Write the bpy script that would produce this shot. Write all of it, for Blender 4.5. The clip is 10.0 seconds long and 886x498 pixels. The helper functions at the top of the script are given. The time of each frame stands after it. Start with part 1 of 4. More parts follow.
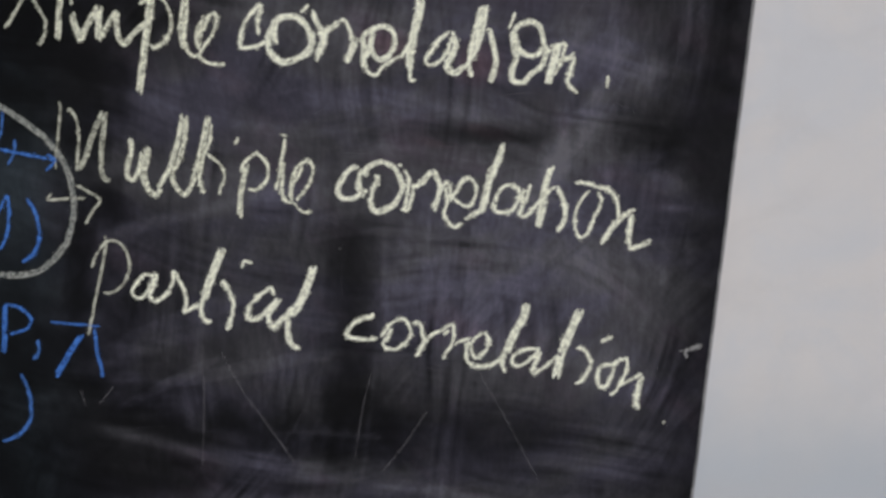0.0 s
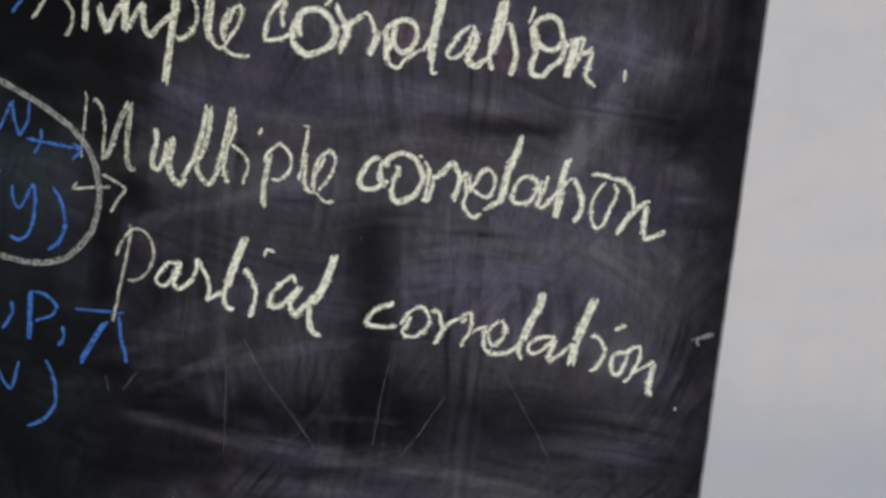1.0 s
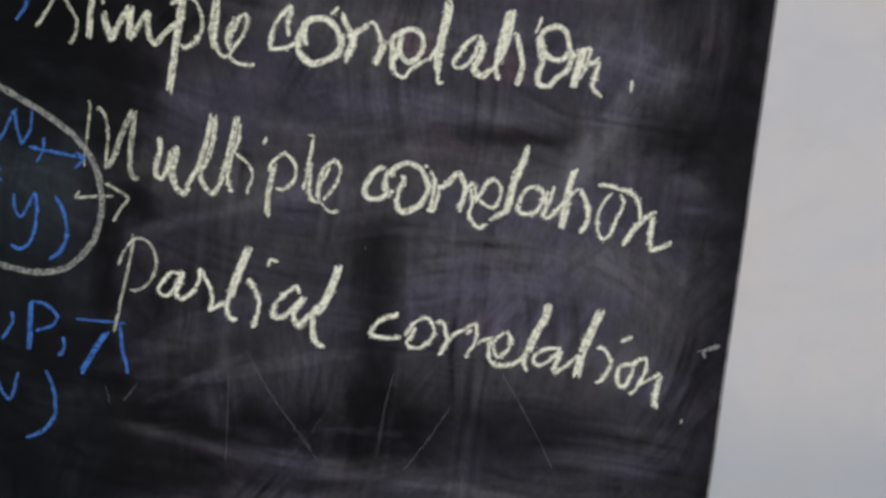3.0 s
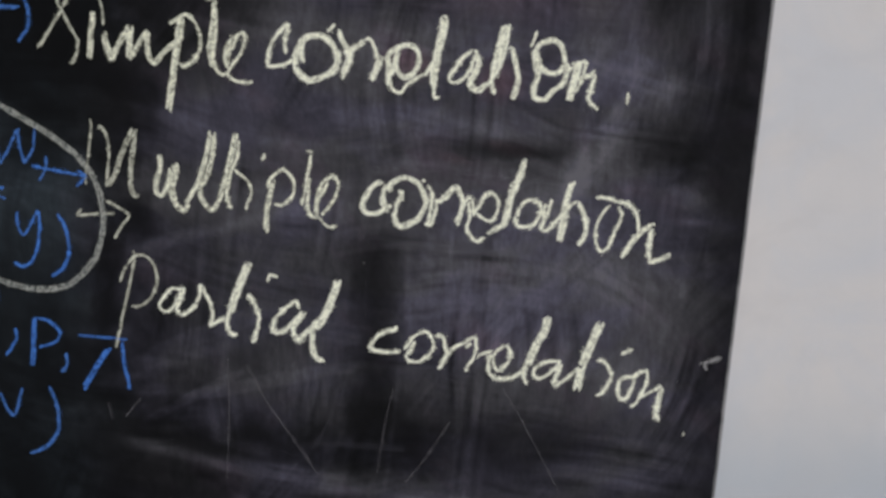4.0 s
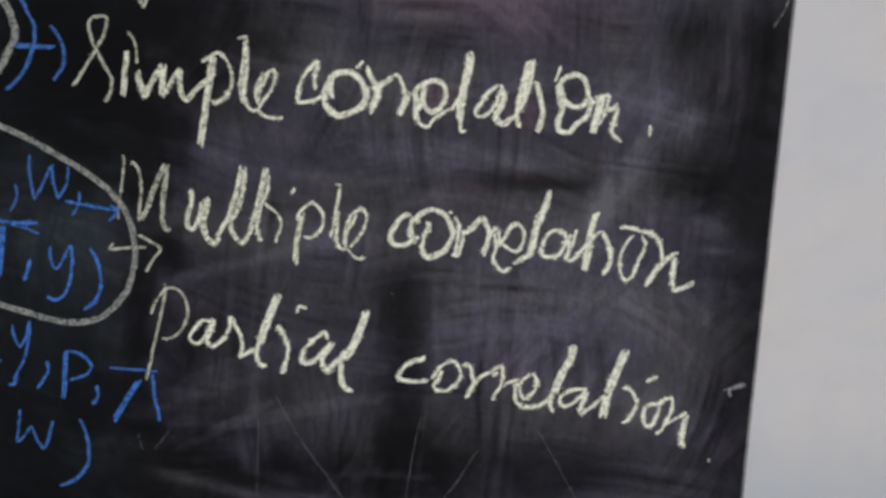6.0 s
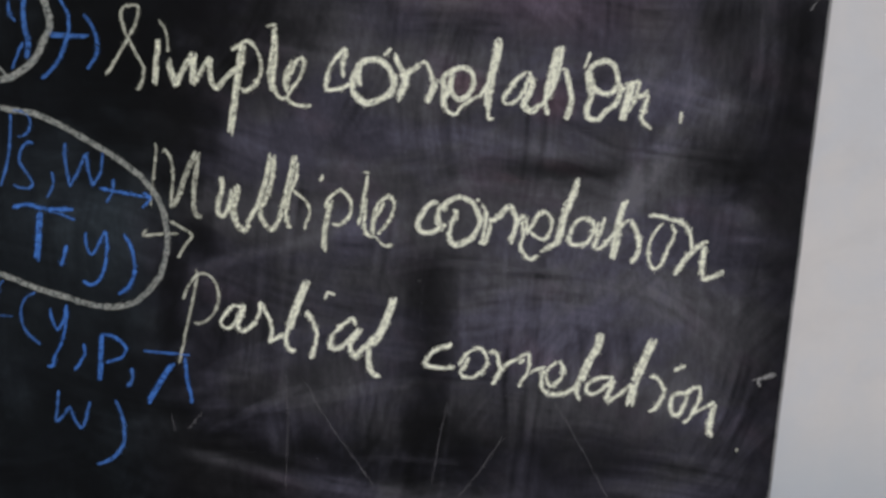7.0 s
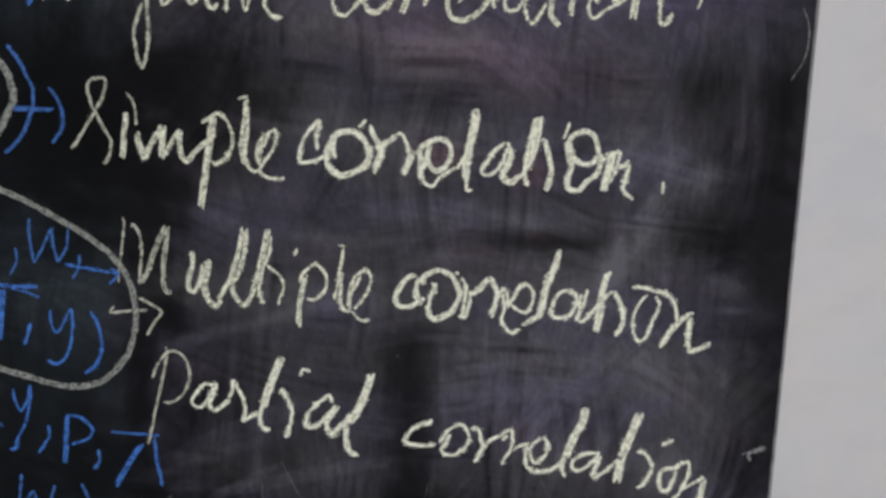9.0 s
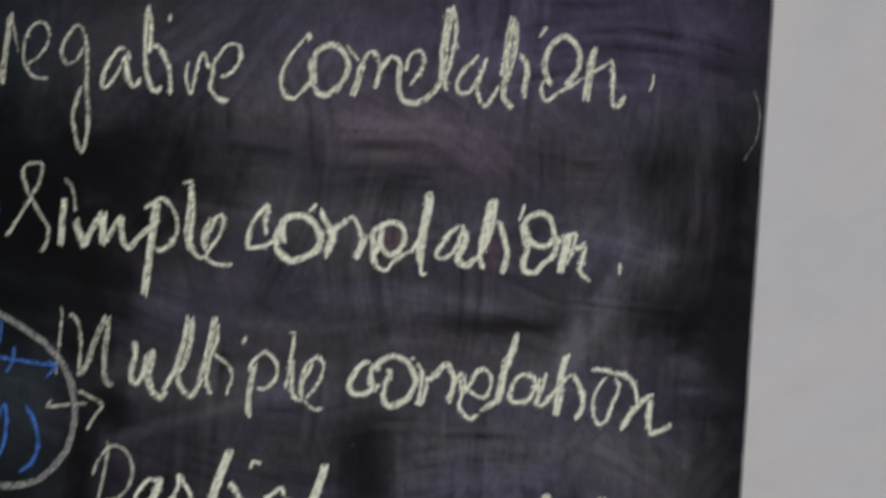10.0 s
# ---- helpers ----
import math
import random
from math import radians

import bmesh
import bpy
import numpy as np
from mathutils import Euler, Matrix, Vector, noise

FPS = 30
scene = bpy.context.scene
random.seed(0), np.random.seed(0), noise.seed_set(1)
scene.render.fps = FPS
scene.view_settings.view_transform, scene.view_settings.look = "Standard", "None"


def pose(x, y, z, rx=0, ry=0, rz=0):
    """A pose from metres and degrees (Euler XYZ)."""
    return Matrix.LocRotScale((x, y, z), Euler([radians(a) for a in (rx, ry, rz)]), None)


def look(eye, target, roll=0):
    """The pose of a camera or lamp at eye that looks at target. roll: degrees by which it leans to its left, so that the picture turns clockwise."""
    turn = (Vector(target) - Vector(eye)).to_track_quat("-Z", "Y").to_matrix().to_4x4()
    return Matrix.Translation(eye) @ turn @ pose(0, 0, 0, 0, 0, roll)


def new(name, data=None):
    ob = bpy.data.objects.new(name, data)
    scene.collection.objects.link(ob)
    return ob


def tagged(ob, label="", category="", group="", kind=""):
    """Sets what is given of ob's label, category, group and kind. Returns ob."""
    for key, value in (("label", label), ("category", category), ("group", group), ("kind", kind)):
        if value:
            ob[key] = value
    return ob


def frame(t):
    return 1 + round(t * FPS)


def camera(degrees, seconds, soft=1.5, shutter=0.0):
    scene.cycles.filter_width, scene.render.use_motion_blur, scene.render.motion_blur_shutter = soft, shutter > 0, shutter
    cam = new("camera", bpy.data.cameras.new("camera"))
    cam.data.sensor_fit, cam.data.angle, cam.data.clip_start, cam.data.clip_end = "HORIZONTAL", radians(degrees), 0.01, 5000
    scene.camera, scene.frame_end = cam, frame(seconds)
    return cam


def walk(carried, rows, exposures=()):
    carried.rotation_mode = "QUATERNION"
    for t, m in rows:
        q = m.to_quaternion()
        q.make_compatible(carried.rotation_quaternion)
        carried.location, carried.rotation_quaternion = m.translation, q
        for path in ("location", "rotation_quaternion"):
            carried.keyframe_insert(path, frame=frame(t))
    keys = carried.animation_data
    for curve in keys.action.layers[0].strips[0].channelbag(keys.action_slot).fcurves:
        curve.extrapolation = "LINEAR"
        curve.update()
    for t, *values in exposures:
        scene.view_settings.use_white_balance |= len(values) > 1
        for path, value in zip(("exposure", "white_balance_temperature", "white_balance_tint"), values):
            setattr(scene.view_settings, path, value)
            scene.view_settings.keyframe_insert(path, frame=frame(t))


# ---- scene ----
# The camera: hand-held close in front of a blackboard.
cam = camera(62.0, 10.0, soft=3.2, shutter=0.5)
PATH = [
    (0, (-0.293, -0.732, 1.4), (-0.269, 1.236, 1.042), 3.2),
    (0.5, (-0.311, -0.742, 1.398), (-0.283, 1.222, 1.023), 3.4),
    (1, (-0.32, -0.748, 1.399), (-0.275, 1.216, 1.021), 3.6),
    (1.5, (-0.316, -0.75, 1.4), (-0.296, 1.215, 1.028), 3.5),
    (2, (-0.306, -0.743, 1.406), (-0.311, 1.223, 1.037), 3.7),
    (2.5, (-0.324, -0.743, 1.393), (-0.304, 1.226, 1.044), 4.0),
    (2.7, (-0.330, -0.742, 1.397), (-0.272, 1.226, 1.043), 3.9),
    (3.8, (-0.318, -0.743, 1.400), (-0.295, 1.229, 1.065), 3.2),
    (4, (-0.314, -0.743, 1.404), (-0.298, 1.229, 1.075), 3.1),
    (4.5, (-0.306, -0.75, 1.417), (-0.334, 1.226, 1.106), 2.8),
    (5, (-0.308, -0.751, 1.413), (-0.294, 1.224, 1.104), 2.5),
    (5.5, (-0.324, -0.752, 1.42), (-0.273, 1.226, 1.128), 2.2),
    (6, (-0.344, -0.753, 1.415), (-0.326, 1.228, 1.14), 2.6),
    (6.2, (-0.346, -0.751, 1.414), (-0.341, 1.229, 1.127), 2.8),
    (7.3, (-0.341, -0.757, 1.426), (-0.410, 1.213, 1.089), 2.4),
    (7.5, (-0.353, -0.761, 1.427), (-0.405, 1.211, 1.099), 2.3),
    (8, (-0.355, -0.757, 1.449), (-0.383, 1.221, 1.149), 1.6),
    (8.5, (-0.339, -0.735, 1.459), (-0.36, 1.245, 1.18), 1.6),
    (9, (-0.335, -0.724, 1.469), (-0.365, 1.258, 1.204), 2.0),
    (9.5, (-0.333, -0.724, 1.478), (-0.342, 1.262, 1.242), 1.8),
    (10, (-0.326, -0.7, 1.521), (-0.265, 1.291, 1.335), 1.5),
]
EXPOSURE = [(0, 0.0), (1, 0.0), (2, -0.02), (2.5, -0.05), (4, -0.02), (4.7, -0.04), (4.8, -0.18), (4.9, -0.34), (5, -0.36),
            (5.5, -0.35), (5.7, -0.33), (5.8, -0.08), (6, -0.04), (6.2, -0.06), (7.3, -0.14), (7.4, -0.5), (7.5, -0.56),
            (8, -0.5), (8.5, -0.45), (8.6, -0.38), (8.7, -0.16), (9, -0.1), (9.5, -0.04), (9.7, -0.05), (9.8, -0.24), (10, -0.34)]
walk(cam, [(t, look(eye, target, roll)) for t, eye, target, roll in PATH], EXPOSURE)

# ---- light: overcast sky, and a fill lamp in an added opening behind the camera ----
world = bpy.data.worlds.new("overcast_sky")
scene.world = world
world.use_nodes = True
sky = world.node_tree.nodes.new("ShaderNodeTexSky")
sky.sky_type, sky.sun_disc = "NISHITA", False
sky.sun_elevation, sky.sun_rotation = radians(40), radians(200)
world.node_tree.links.new(sky.outputs[0], world.node_tree.nodes["Background"].inputs[0])
world.node_tree.nodes["Background"].inputs[1].default_value = 0.1
sun = new("sun", bpy.data.lights.new("sun", "SUN"))
sun.data.energy, sun.data.angle, sun.data.color = 0.8, radians(12), (1.0, 0.96, 0.9)
sun.matrix_world = look((2, 6, 7), (0, 0, 0))
LAMP_OPENING = (-1.5, 0.3, 1.0, 2.2)            # x0, x1, z0, z1 of the unseen opening added in the rear wall
BACK = -3.2
# Area lamp added to light the board evenly from behind; its source is unseen.
fill_lamp = new("rear_fill", bpy.data.lights.new("rear_fill", "AREA"))
fill_lamp.data.shape, fill_lamp.data.size, fill_lamp.data.size_y = "RECTANGLE", 1.76, 1.16
fill_lamp.data.energy, fill_lamp.data.color = 62, (0.97, 0.982, 1.02)
fill_lamp.matrix_world = look((-0.6, BACK - 0.1, 1.6), (-0.6, 0, 1.6))


# ---- materials ----
def graph(name, rough=0.8):
    m = bpy.data.materials.new(name)
    m.use_nodes = True
    n = m.node_tree.nodes
    n["Principled BSDF"].inputs["Roughness"].default_value = rough
    return m, n, n["Principled BSDF"]


def put(m, node, **values):
    for key, value in values.items():
        socket = node.inputs[key.replace("_", " ")] if not key.startswith("i") or not key[1:].isdigit() else node.inputs[int(key[1:])]
        if isinstance(value, bpy.types.NodeSocket):
            m.node_tree.links.new(value, socket)
        else:
            socket.default_value = value
    return node


def maths(m, op, a, b=0.0, clamp=False):
    node = m.node_tree.nodes.new("ShaderNodeMath")
    node.operation, node.use_clamp = op, clamp
    return put(m, node, i0=a, i1=b).outputs[0]


def blend(m, factor, a, b, kind="MIX"):
    node = m.node_tree.nodes.new("ShaderNodeMix")
    node.data_type, node.blend_type = "RGBA", kind
    return put(m, node, i0=factor, i6=a, i7=b).outputs[2]


def mapped(m, source, scale, turn=0.0, offset=(0, 0, 0)):
    """Coordinates turned by that many degrees about y, then scaled."""
    first = m.node_tree.nodes.new("ShaderNodeMapping")
    put(m, first, Vector=source, Location=offset, Rotation=(0, radians(turn), 0))
    second = m.node_tree.nodes.new("ShaderNodeMapping")
    return put(m, second, Vector=first.outputs[0], Scale=scale).outputs[0]


def speckle(m, vector, scale, detail=3.0, rough=0.55, warp=0.0):
    node = m.node_tree.nodes.new("ShaderNodeTexNoise")
    put(m, node, Vector=vector, Scale=scale, Detail=detail, Roughness=rough, Distortion=warp)
    return node.outputs[0]


def step(m, value, low, high, a=0.0, b=1.0):
    node = m.node_tree.nodes.new("ShaderNodeMapRange")
    node.interpolation_type = "SMOOTHSTEP"
    return put(m, node, Value=value, i1=low, i2=high, i3=a, i4=b).outputs[0]


def place(m):
    return m.node_tree.nodes.new("ShaderNodeTexCoord").outputs["Object"]


def bumpy(m, shader, height, strength, distance):
    node = m.node_tree.nodes.new("ShaderNodeBump")
    put(m, node, Height=height, Strength=strength, Distance=distance)
    m.node_tree.links.new(node.outputs[0], shader.inputs["Normal"])


def paint(name, colour, stain, size=1.6, rough=0.75):
    """Old wall paint: blotches of a second tone, faint roller grain."""
    m, n, shader = graph(name, rough)
    p = place(m)
    large = step(m, speckle(m, p, size, 4, 0.6, 0.6), 0.35, 0.7)
    small = step(m, speckle(m, p, 14, 4, 0.6, 0.3), 0.4, 0.75)
    tone = blend(m, large, colour, stain)
    tone = blend(m, maths(m, "MULTIPLY", small, 0.25), tone, (0.9, 0.9, 0.9, 1), "MULTIPLY")
    put(m, shader, Base_Color=tone)
    bumpy(m, shader, speckle(m, p, 160, 3), 0.12, 0.001)
    return m


def chalky_wall():
    """Off-white distemper: warm and bluish blotches, darker and bluer towards the bottom, dirty finger marks near the
    board.
    """
    m, n, shader = graph("off_white_distemper", 0.85)
    p = place(m)
    split = n.new("ShaderNodeSeparateXYZ")
    m.node_tree.links.new(p, split.inputs[0])
    blotch = step(m, speckle(m, p, 6, 5, 0.6, 0.8), 0.36, 0.66)
    wavy = maths(m, "ADD", split.outputs[2], maths(m, "MULTIPLY", speckle(m, p, 5, 4, 0.6), 0.16))
    lower = step(m, wavy, 1.10, 1.26, 1.0, 0.0)
    tone = blend(m, blotch, (0.645, 0.612, 0.600, 1), (0.590, 0.586, 0.606, 1))
    tone = blend(m, maths(m, "MULTIPLY", lower, 0.8), tone, (0.455, 0.485, 0.525, 1))
    dirt = step(m, speckle(m, mapped(m, p, (9, 1, 13), 15), 1.0, 4, 0.6, 0.6), 0.45, 0.75)
    near = step(m, split.outputs[0], 0.02, 0.3, 0.35, 0.12)
    tone = blend(m, maths(m, "MULTIPLY", dirt, near), tone, (0.52, 0.50, 0.50, 1))
    put(m, shader, Base_Color=tone)
    bumpy(m, shader, maths(m, "ADD", speckle(m, p, 170, 3), speckle(m, p, 40, 3)), 0.15, 0.001)
    return m


WALL_PAINT = chalky_wall()
SIDE_PAINT = paint("white_wall_paint", (0.64, 0.62, 0.62, 1), (0.56, 0.575, 0.6, 1))
CEILING_PAINT = paint("ceiling_paint", (0.72, 0.72, 0.7, 1), (0.66, 0.66, 0.64, 1))
FLOOR_CEMENT = paint("floor_cement", (0.3, 0.29, 0.27, 1), (0.22, 0.21, 0.2, 1), 2.5, 0.6)


def lattice(u, v, seed, octaves=4, rough=0.6):
    """Smooth noise over the plane, 0 to 1, in several octaves."""
    table = np.random.RandomState(seed).rand(97, 89)
    total, weight, size = 0.0, 1.0, 0.0
    for k in range(octaves):
        a, b = u * 2 ** k + 13.7 * k, v * 2 ** k + 5.3 * k
        i, j = np.floor(a).astype(int), np.floor(b).astype(int)
        f, g = a - i, b - j
        f, g = f * f * (3 - 2 * f), g * g * (3 - 2 * g)
        low = table[i % 97, j % 89] * (1 - f) + table[(i + 1) % 97, j % 89] * f
        high = table[i % 97, (j + 1) % 89] * (1 - f) + table[(i + 1) % 97, (j + 1) % 89] * f
        total, size, weight = total + weight * (low * (1 - g) + high * g), size + weight, weight * rough
    return total / size


def ease(value, low, high):
    s = np.clip((value - low) / (high - low), 0.0, 1.0)
    return s * s * (3 - 2 * s)


def wiped_film(X, Z):
    """How thick the chalk dust lies at each spot of the board: crossing passes of a duster over old smears."""
    chance = random.Random(4)
    film = 0.25 + 0.5 * lattice(X * 16, Z * 20, 3, 5)
    for k in range(170):
        kind = chance.choice((0, 0, 0, 1, 1, 1, 2))
        slope = radians((chance.gauss(-4, 9), 90 + chance.gauss(0, 7), chance.gauss(52, 10))[kind])
        x, z = chance.uniform(-0.95, 0.02), chance.uniform(0.95, 1.75)
        long, half, bow = chance.uniform(0.05, 0.16), chance.uniform(0.008, 0.042), chance.gauss(0, 1.1)
        reach = long + half + 0.14
        i0, i1 = np.searchsorted(Z[:, 0], (z - reach, z + reach))
        j0, j1 = np.searchsorted(X[0], (x - reach, x + reach))
        dx, dz = X[i0:i1, j0:j1] - x, Z[i0:i1, j0:j1] - z
        u = dx * math.cos(slope) + dz * math.sin(slope)
        v = -dx * math.sin(slope) + dz * math.cos(slope) + bow * u * u
        sharp = chance.choice((0.003, 0.006, 0.014))
        mask = ease(half - np.abs(v), -sharp, sharp) * ease(long - np.abs(u), -0.01, 0.05)
        bristle = lattice(v * chance.uniform(90, 170), u * 9 + 3 * k, 20 + k, 3, 0.7)
        level = chance.uniform(-0.12, 0.12)
        patch = film[i0:i1, j0:j1]
        patch += mask * chance.uniform(0.3, 0.6) * (0.5 + 1.7 * (bristle - 0.5) + level - patch)
    upright = ease(lattice(X * 84, Z * 7, 5, 3), 0.25, 0.75)
    across = ease(lattice(X * 5 + Z, Z * 85 + X * 12, 6, 3), 0.25, 0.75)
    slant = ease(lattice(X * 5 + Z * 3, (X * 0.85 - Z * 0.53) * 80, 7, 3), 0.25, 0.75)
    cloud = ease(lattice(X * 13 + Z * 4, Z * 17 - X * 4, 8, 5), 0.25, 0.75)
    streaks = {"upright": upright, "across": across, "slant": slant, "cloud": cloud}
    broken = (lattice(X * 28, Z * 28, 9, 5) - 0.5) * 0.9
    ragged = (lattice(X * 50, Z * 50, 10, 4) - 0.5) * 0.6
    amount = np.full(X.shape, 0.34)

    def swipe(x, z, long, wide, slope, weight, streak, firm=False):
        dx, dz, c, d = X - x, Z - z, math.cos(radians(slope)), math.sin(radians(slope))
        size = np.hypot((dx * c + dz * d) / (long * 1.25), (dz * c - dx * d) / (wide * 1.25))
        mask = 1 - (ease(size + ragged, 0.6, 0.95) if firm else ease(size + broken, 0.0, 1.35))
        amount[:] += mask * weight * (0.5 + 1.25 * streaks[streak] if weight > 0 else 1.0)

    swipe(-0.232, 1.250, 0.113, 0.035, 2, 0.24, "upright")
    swipe(-0.232, 1.250, 0.113, 0.035, 2, 0.22, "cloud")
    swipe(-0.092, 1.232, 0.051, 0.058, 2, 0.20, "upright")
    swipe(-0.272, 1.231, 0.035, 0.012, -13, -0.30, "cloud")
    swipe(-0.145, 1.229, 0.007, 0.015, 0, -0.30, "cloud")
    swipe(-0.340, 1.222, 0.062, 0.005, 92, 0.25, "upright")
    swipe(-0.154, 1.394, 0.051, 0.014, 59, 0.42, "slant")
    swipe(-0.176, 1.345, 0.034, 0.012, 78, 0.20, "slant")
    swipe(-0.288, 1.403, 0.139, 0.014, -1, 0.25, "across")
    swipe(-0.256, 1.383, 0.061, 0.007, -1, -0.22, "across")
    swipe(-0.061, 1.345, 0.016, 0.010, -18, 0.30, "cloud")
    swipe(-0.059, 1.321, 0.021, 0.004, 0, 0.20, "across")
    swipe(-0.087, 1.390, 0.033, 0.031, 3, -0.20, "cloud")
    swipe(-0.564, 1.409, 0.033, 0.019, 74, 0.22, "upright")
    swipe(-0.506, 1.389, 0.112, 0.034, 2, 0.14, "cloud")
    swipe(-0.620, 1.296, 0.017, 0.021, 3, -0.45, "cloud")
    swipe(-0.650, 1.221, 0.065, 0.015, 89, -0.35, "upright")
    swipe(-0.545, 1.286, 0.092, 0.006, 17, 0.20, "across")
    swipe(-0.372, 1.190, 0.110, 0.030, 91, -0.24, "upright")
    swipe(-0.579, 1.148, 0.066, 0.008, 21, 0.22, "across")
    swipe(-0.584, 1.046, 0.070, 0.009, -13, 0.25, "across")
    swipe(-0.457, 1.023, 0.073, 0.013, -5, 0.32, "across")
    swipe(-0.303, 1.004, 0.106, 0.010, -3, 0.24, "across")
    swipe(-0.338, 0.977, 0.251, 0.012, 0, 0.20, "across")
    swipe(-0.484, 1.135, 0.063, 0.026, -7, 0.20, "cloud")
    swipe(-0.352, 1.083, 0.085, 0.0035, 86, 0.14, "upright")
    swipe(-0.623, 0.991, 0.099, 0.028, -6, -0.20, "across")
    swipe(-0.096, 1.054, 0.075, 0.033, -5, 0.16, "across")
    swipe(-0.170, 1.663, 0.155, 0.044, 2, 0.30, "cloud")
    swipe(-0.357, 1.567, 0.085, 0.017, -7, 0.22, "across")
    swipe(-0.266, 1.540, 0.032, 0.012, -5, 0.22, "across")
    swipe(-0.142, 1.470, 0.036, 0.013, -6, 0.35, "cloud")
    swipe(-0.094, 1.453, 0.027, 0.010, 2, 0.26, "cloud")
    swipe(-0.227, 1.550, 0.032, 0.018, 2, -0.28, "cloud")
    swipe(-0.072, 1.543, 0.054, 0.040, 1, -0.30, "upright")
    swipe(-0.383, 1.484, 0.140, 0.014, -2, 0.20, "across")
    swipe(-0.561, 1.648, 0.134, 0.031, 2, 0.06, "cloud")
    swipe(-0.700, 1.310, 0.090, 0.060, 0, 0.12, "cloud")
    swipe(-0.600, 1.535, 0.130, 0.045, 0, -0.24, "cloud")
    swipe(-0.170, 1.075, 0.080, 0.030, -8, -0.16, "cloud")
    # the bare strip along the edge, and the less-used part under the blue writing
    swipe(0.020, 1.30, 0.090, 0.70, 0, -0.38, "cloud")
    swipe(-0.190, 1.20, 0.150, 0.130, 0, 0.13, "cloud")
    swipe(-0.300, 1.42, 0.200, 0.080, 0, 0.07, "cloud")
    swipe(-0.800, 1.30, 0.230, 0.70, 0, -0.42, "cloud")
    swipe(-0.620, 1.46, 0.110, 0.090, 0, -0.22, "cloud")
    swipe(-0.210, 1.085, 0.140, 0.035, -5, -0.13, "cloud")
    swipe(-0.640, 1.03, 0.240, 0.10, -8, -0.20, "cloud")
    swipe(-0.480, 1.10, 0.160, 0.05, -8, -0.10, "cloud")
    swipe(-0.366, 1.08, 0.150, 0.034, 90, -0.16, "upright")
    # bare stretches and the swathes of the last wipe
    swipe(-0.350, 1.065, 0.120, 0.050, -4, -0.20, "cloud")
    swipe(-0.230, 1.055, 0.120, 0.035, -8, -0.12, "cloud")
    swipe(-0.384, 1.240, 0.120, 0.034, 90, -0.14, "upright")
    swipe(-0.700, 1.470, 0.080, 0.060, 0, -0.30, "cloud")
    swipe(-0.660, 1.400, 0.060, 0.060, 0, -0.22, "cloud")
    swipe(-0.500, 1.325, 0.130, 0.035, 0, 0.14, "across")
    swipe(-0.310, 1.325, 0.130, 0.045, 0, 0.32, "cloud")
    swipe(-0.170, 1.330, 0.070, 0.040, 20, 0.22, "slant")
    swipe(-0.110, 1.255, 0.045, 0.055, 80, 0.22, "upright")
    swipe(-0.225, 1.185, 0.125, 0.034, -14, 0.44, "slant")
    swipe(-0.105, 1.142, 0.080, 0.020, -26, 0.30, "slant")
    swipe(-0.145, 1.462, 0.060, 0.020, -12, 0.26, "slant")
    swipe(-0.060, 1.520, 0.020, 0.070, 4, 0.20, "upright")
    swipe(-0.420, 1.475, 0.130, 0.022, -5, 0.06, "across")
    swipe(-0.142, 1.452, 0.062, 0.026, -14, 0.15, "slant", True)
    swipe(-0.165, 1.380, 0.060, 0.014, 62, 0.16, "slant", True)
    swipe(-0.063, 1.345, 0.020, 0.012, -32, 0.20, "cloud", True)
    swipe(-0.185, 1.045, 0.190, 0.062, -10, -0.07, "cloud", True)
    swipe(-0.545, 1.180, 0.090, 0.010, 24, 0.14, "across", True)
    swipe(-0.375, 1.150, 0.140, 0.028, 90, -0.06, "upright", True)
    swipe(-0.235, 1.230, 0.100, 0.012, -10, 0.12, "across", True)
    swipe(-0.740, 1.490, 0.080, 0.070, 0, -0.30, "cloud")
    swipe(-0.640, 1.330, 0.030, 0.070, 0, -0.20, "cloud")
    swipe(-0.510, 1.045, 0.150, 0.038, -6, -0.18, "cloud")
    swipe(-0.350, 1.030, 0.100, 0.030, 0, 0.06, "cloud")
    swipe(-0.280, 1.640, 0.230, 0.050, 0, 0.18, "cloud")
    swipe(-0.270, 1.570, 0.150, 0.020, -4, 0.14, "across")
    swipe(-0.270, 1.384, 0.120, 0.013, 4, -0.18, "across", True)
    swipe(-0.430, 1.395, 0.060, 0.016, -3, -0.12, "cloud", True)
    swipe(-0.110, 1.405, 0.030, 0.034, 0, -0.12, "cloud", True)
    swipe(-0.360, 1.245, 0.080, 0.030, 0, -0.10, "cloud")
    swipe(-0.300, 1.600, 0.240, 0.055, 0, 0.16, "cloud")
    swipe(-0.780, 1.320, 0.080, 0.060, 0, 0.10, "cloud")
    swipe(-0.240, 1.215, 0.060, 0.010, -20, 0.16, "slant", True)
    swipe(-0.310, 1.258, 0.050, 0.030, 70, 0.14, "upright", True)
    swipe(-0.480, 1.130, 0.110, 0.008, 14, 0.12, "across", True)
    swipe(-0.560, 1.110, 0.060, 0.006, 30, 0.12, "across", True)
    swipe(-0.300, 1.590, 0.300, 0.095, 0, 0.16, "cloud")
    swipe(-0.640, 1.330, 0.060, 0.050, 0, 0.06, "across")
    swipe(-0.045, 1.425, 0.035, 0.070, 0, -0.22, "cloud")
    swipe(-0.080, 1.520, 0.040, 0.040, 0, -0.10, "cloud")
    swipe(-0.560, 1.420, 0.120, 0.040, 0, 0.08, "across")
    # the film thins out gently and never quite ends
    left = 0.5 * (amount + np.sqrt(amount * amount + 0.035))
    dust = left * np.clip(0.89 + 1.8 * (film - film.mean()), 0.12, 2.2)
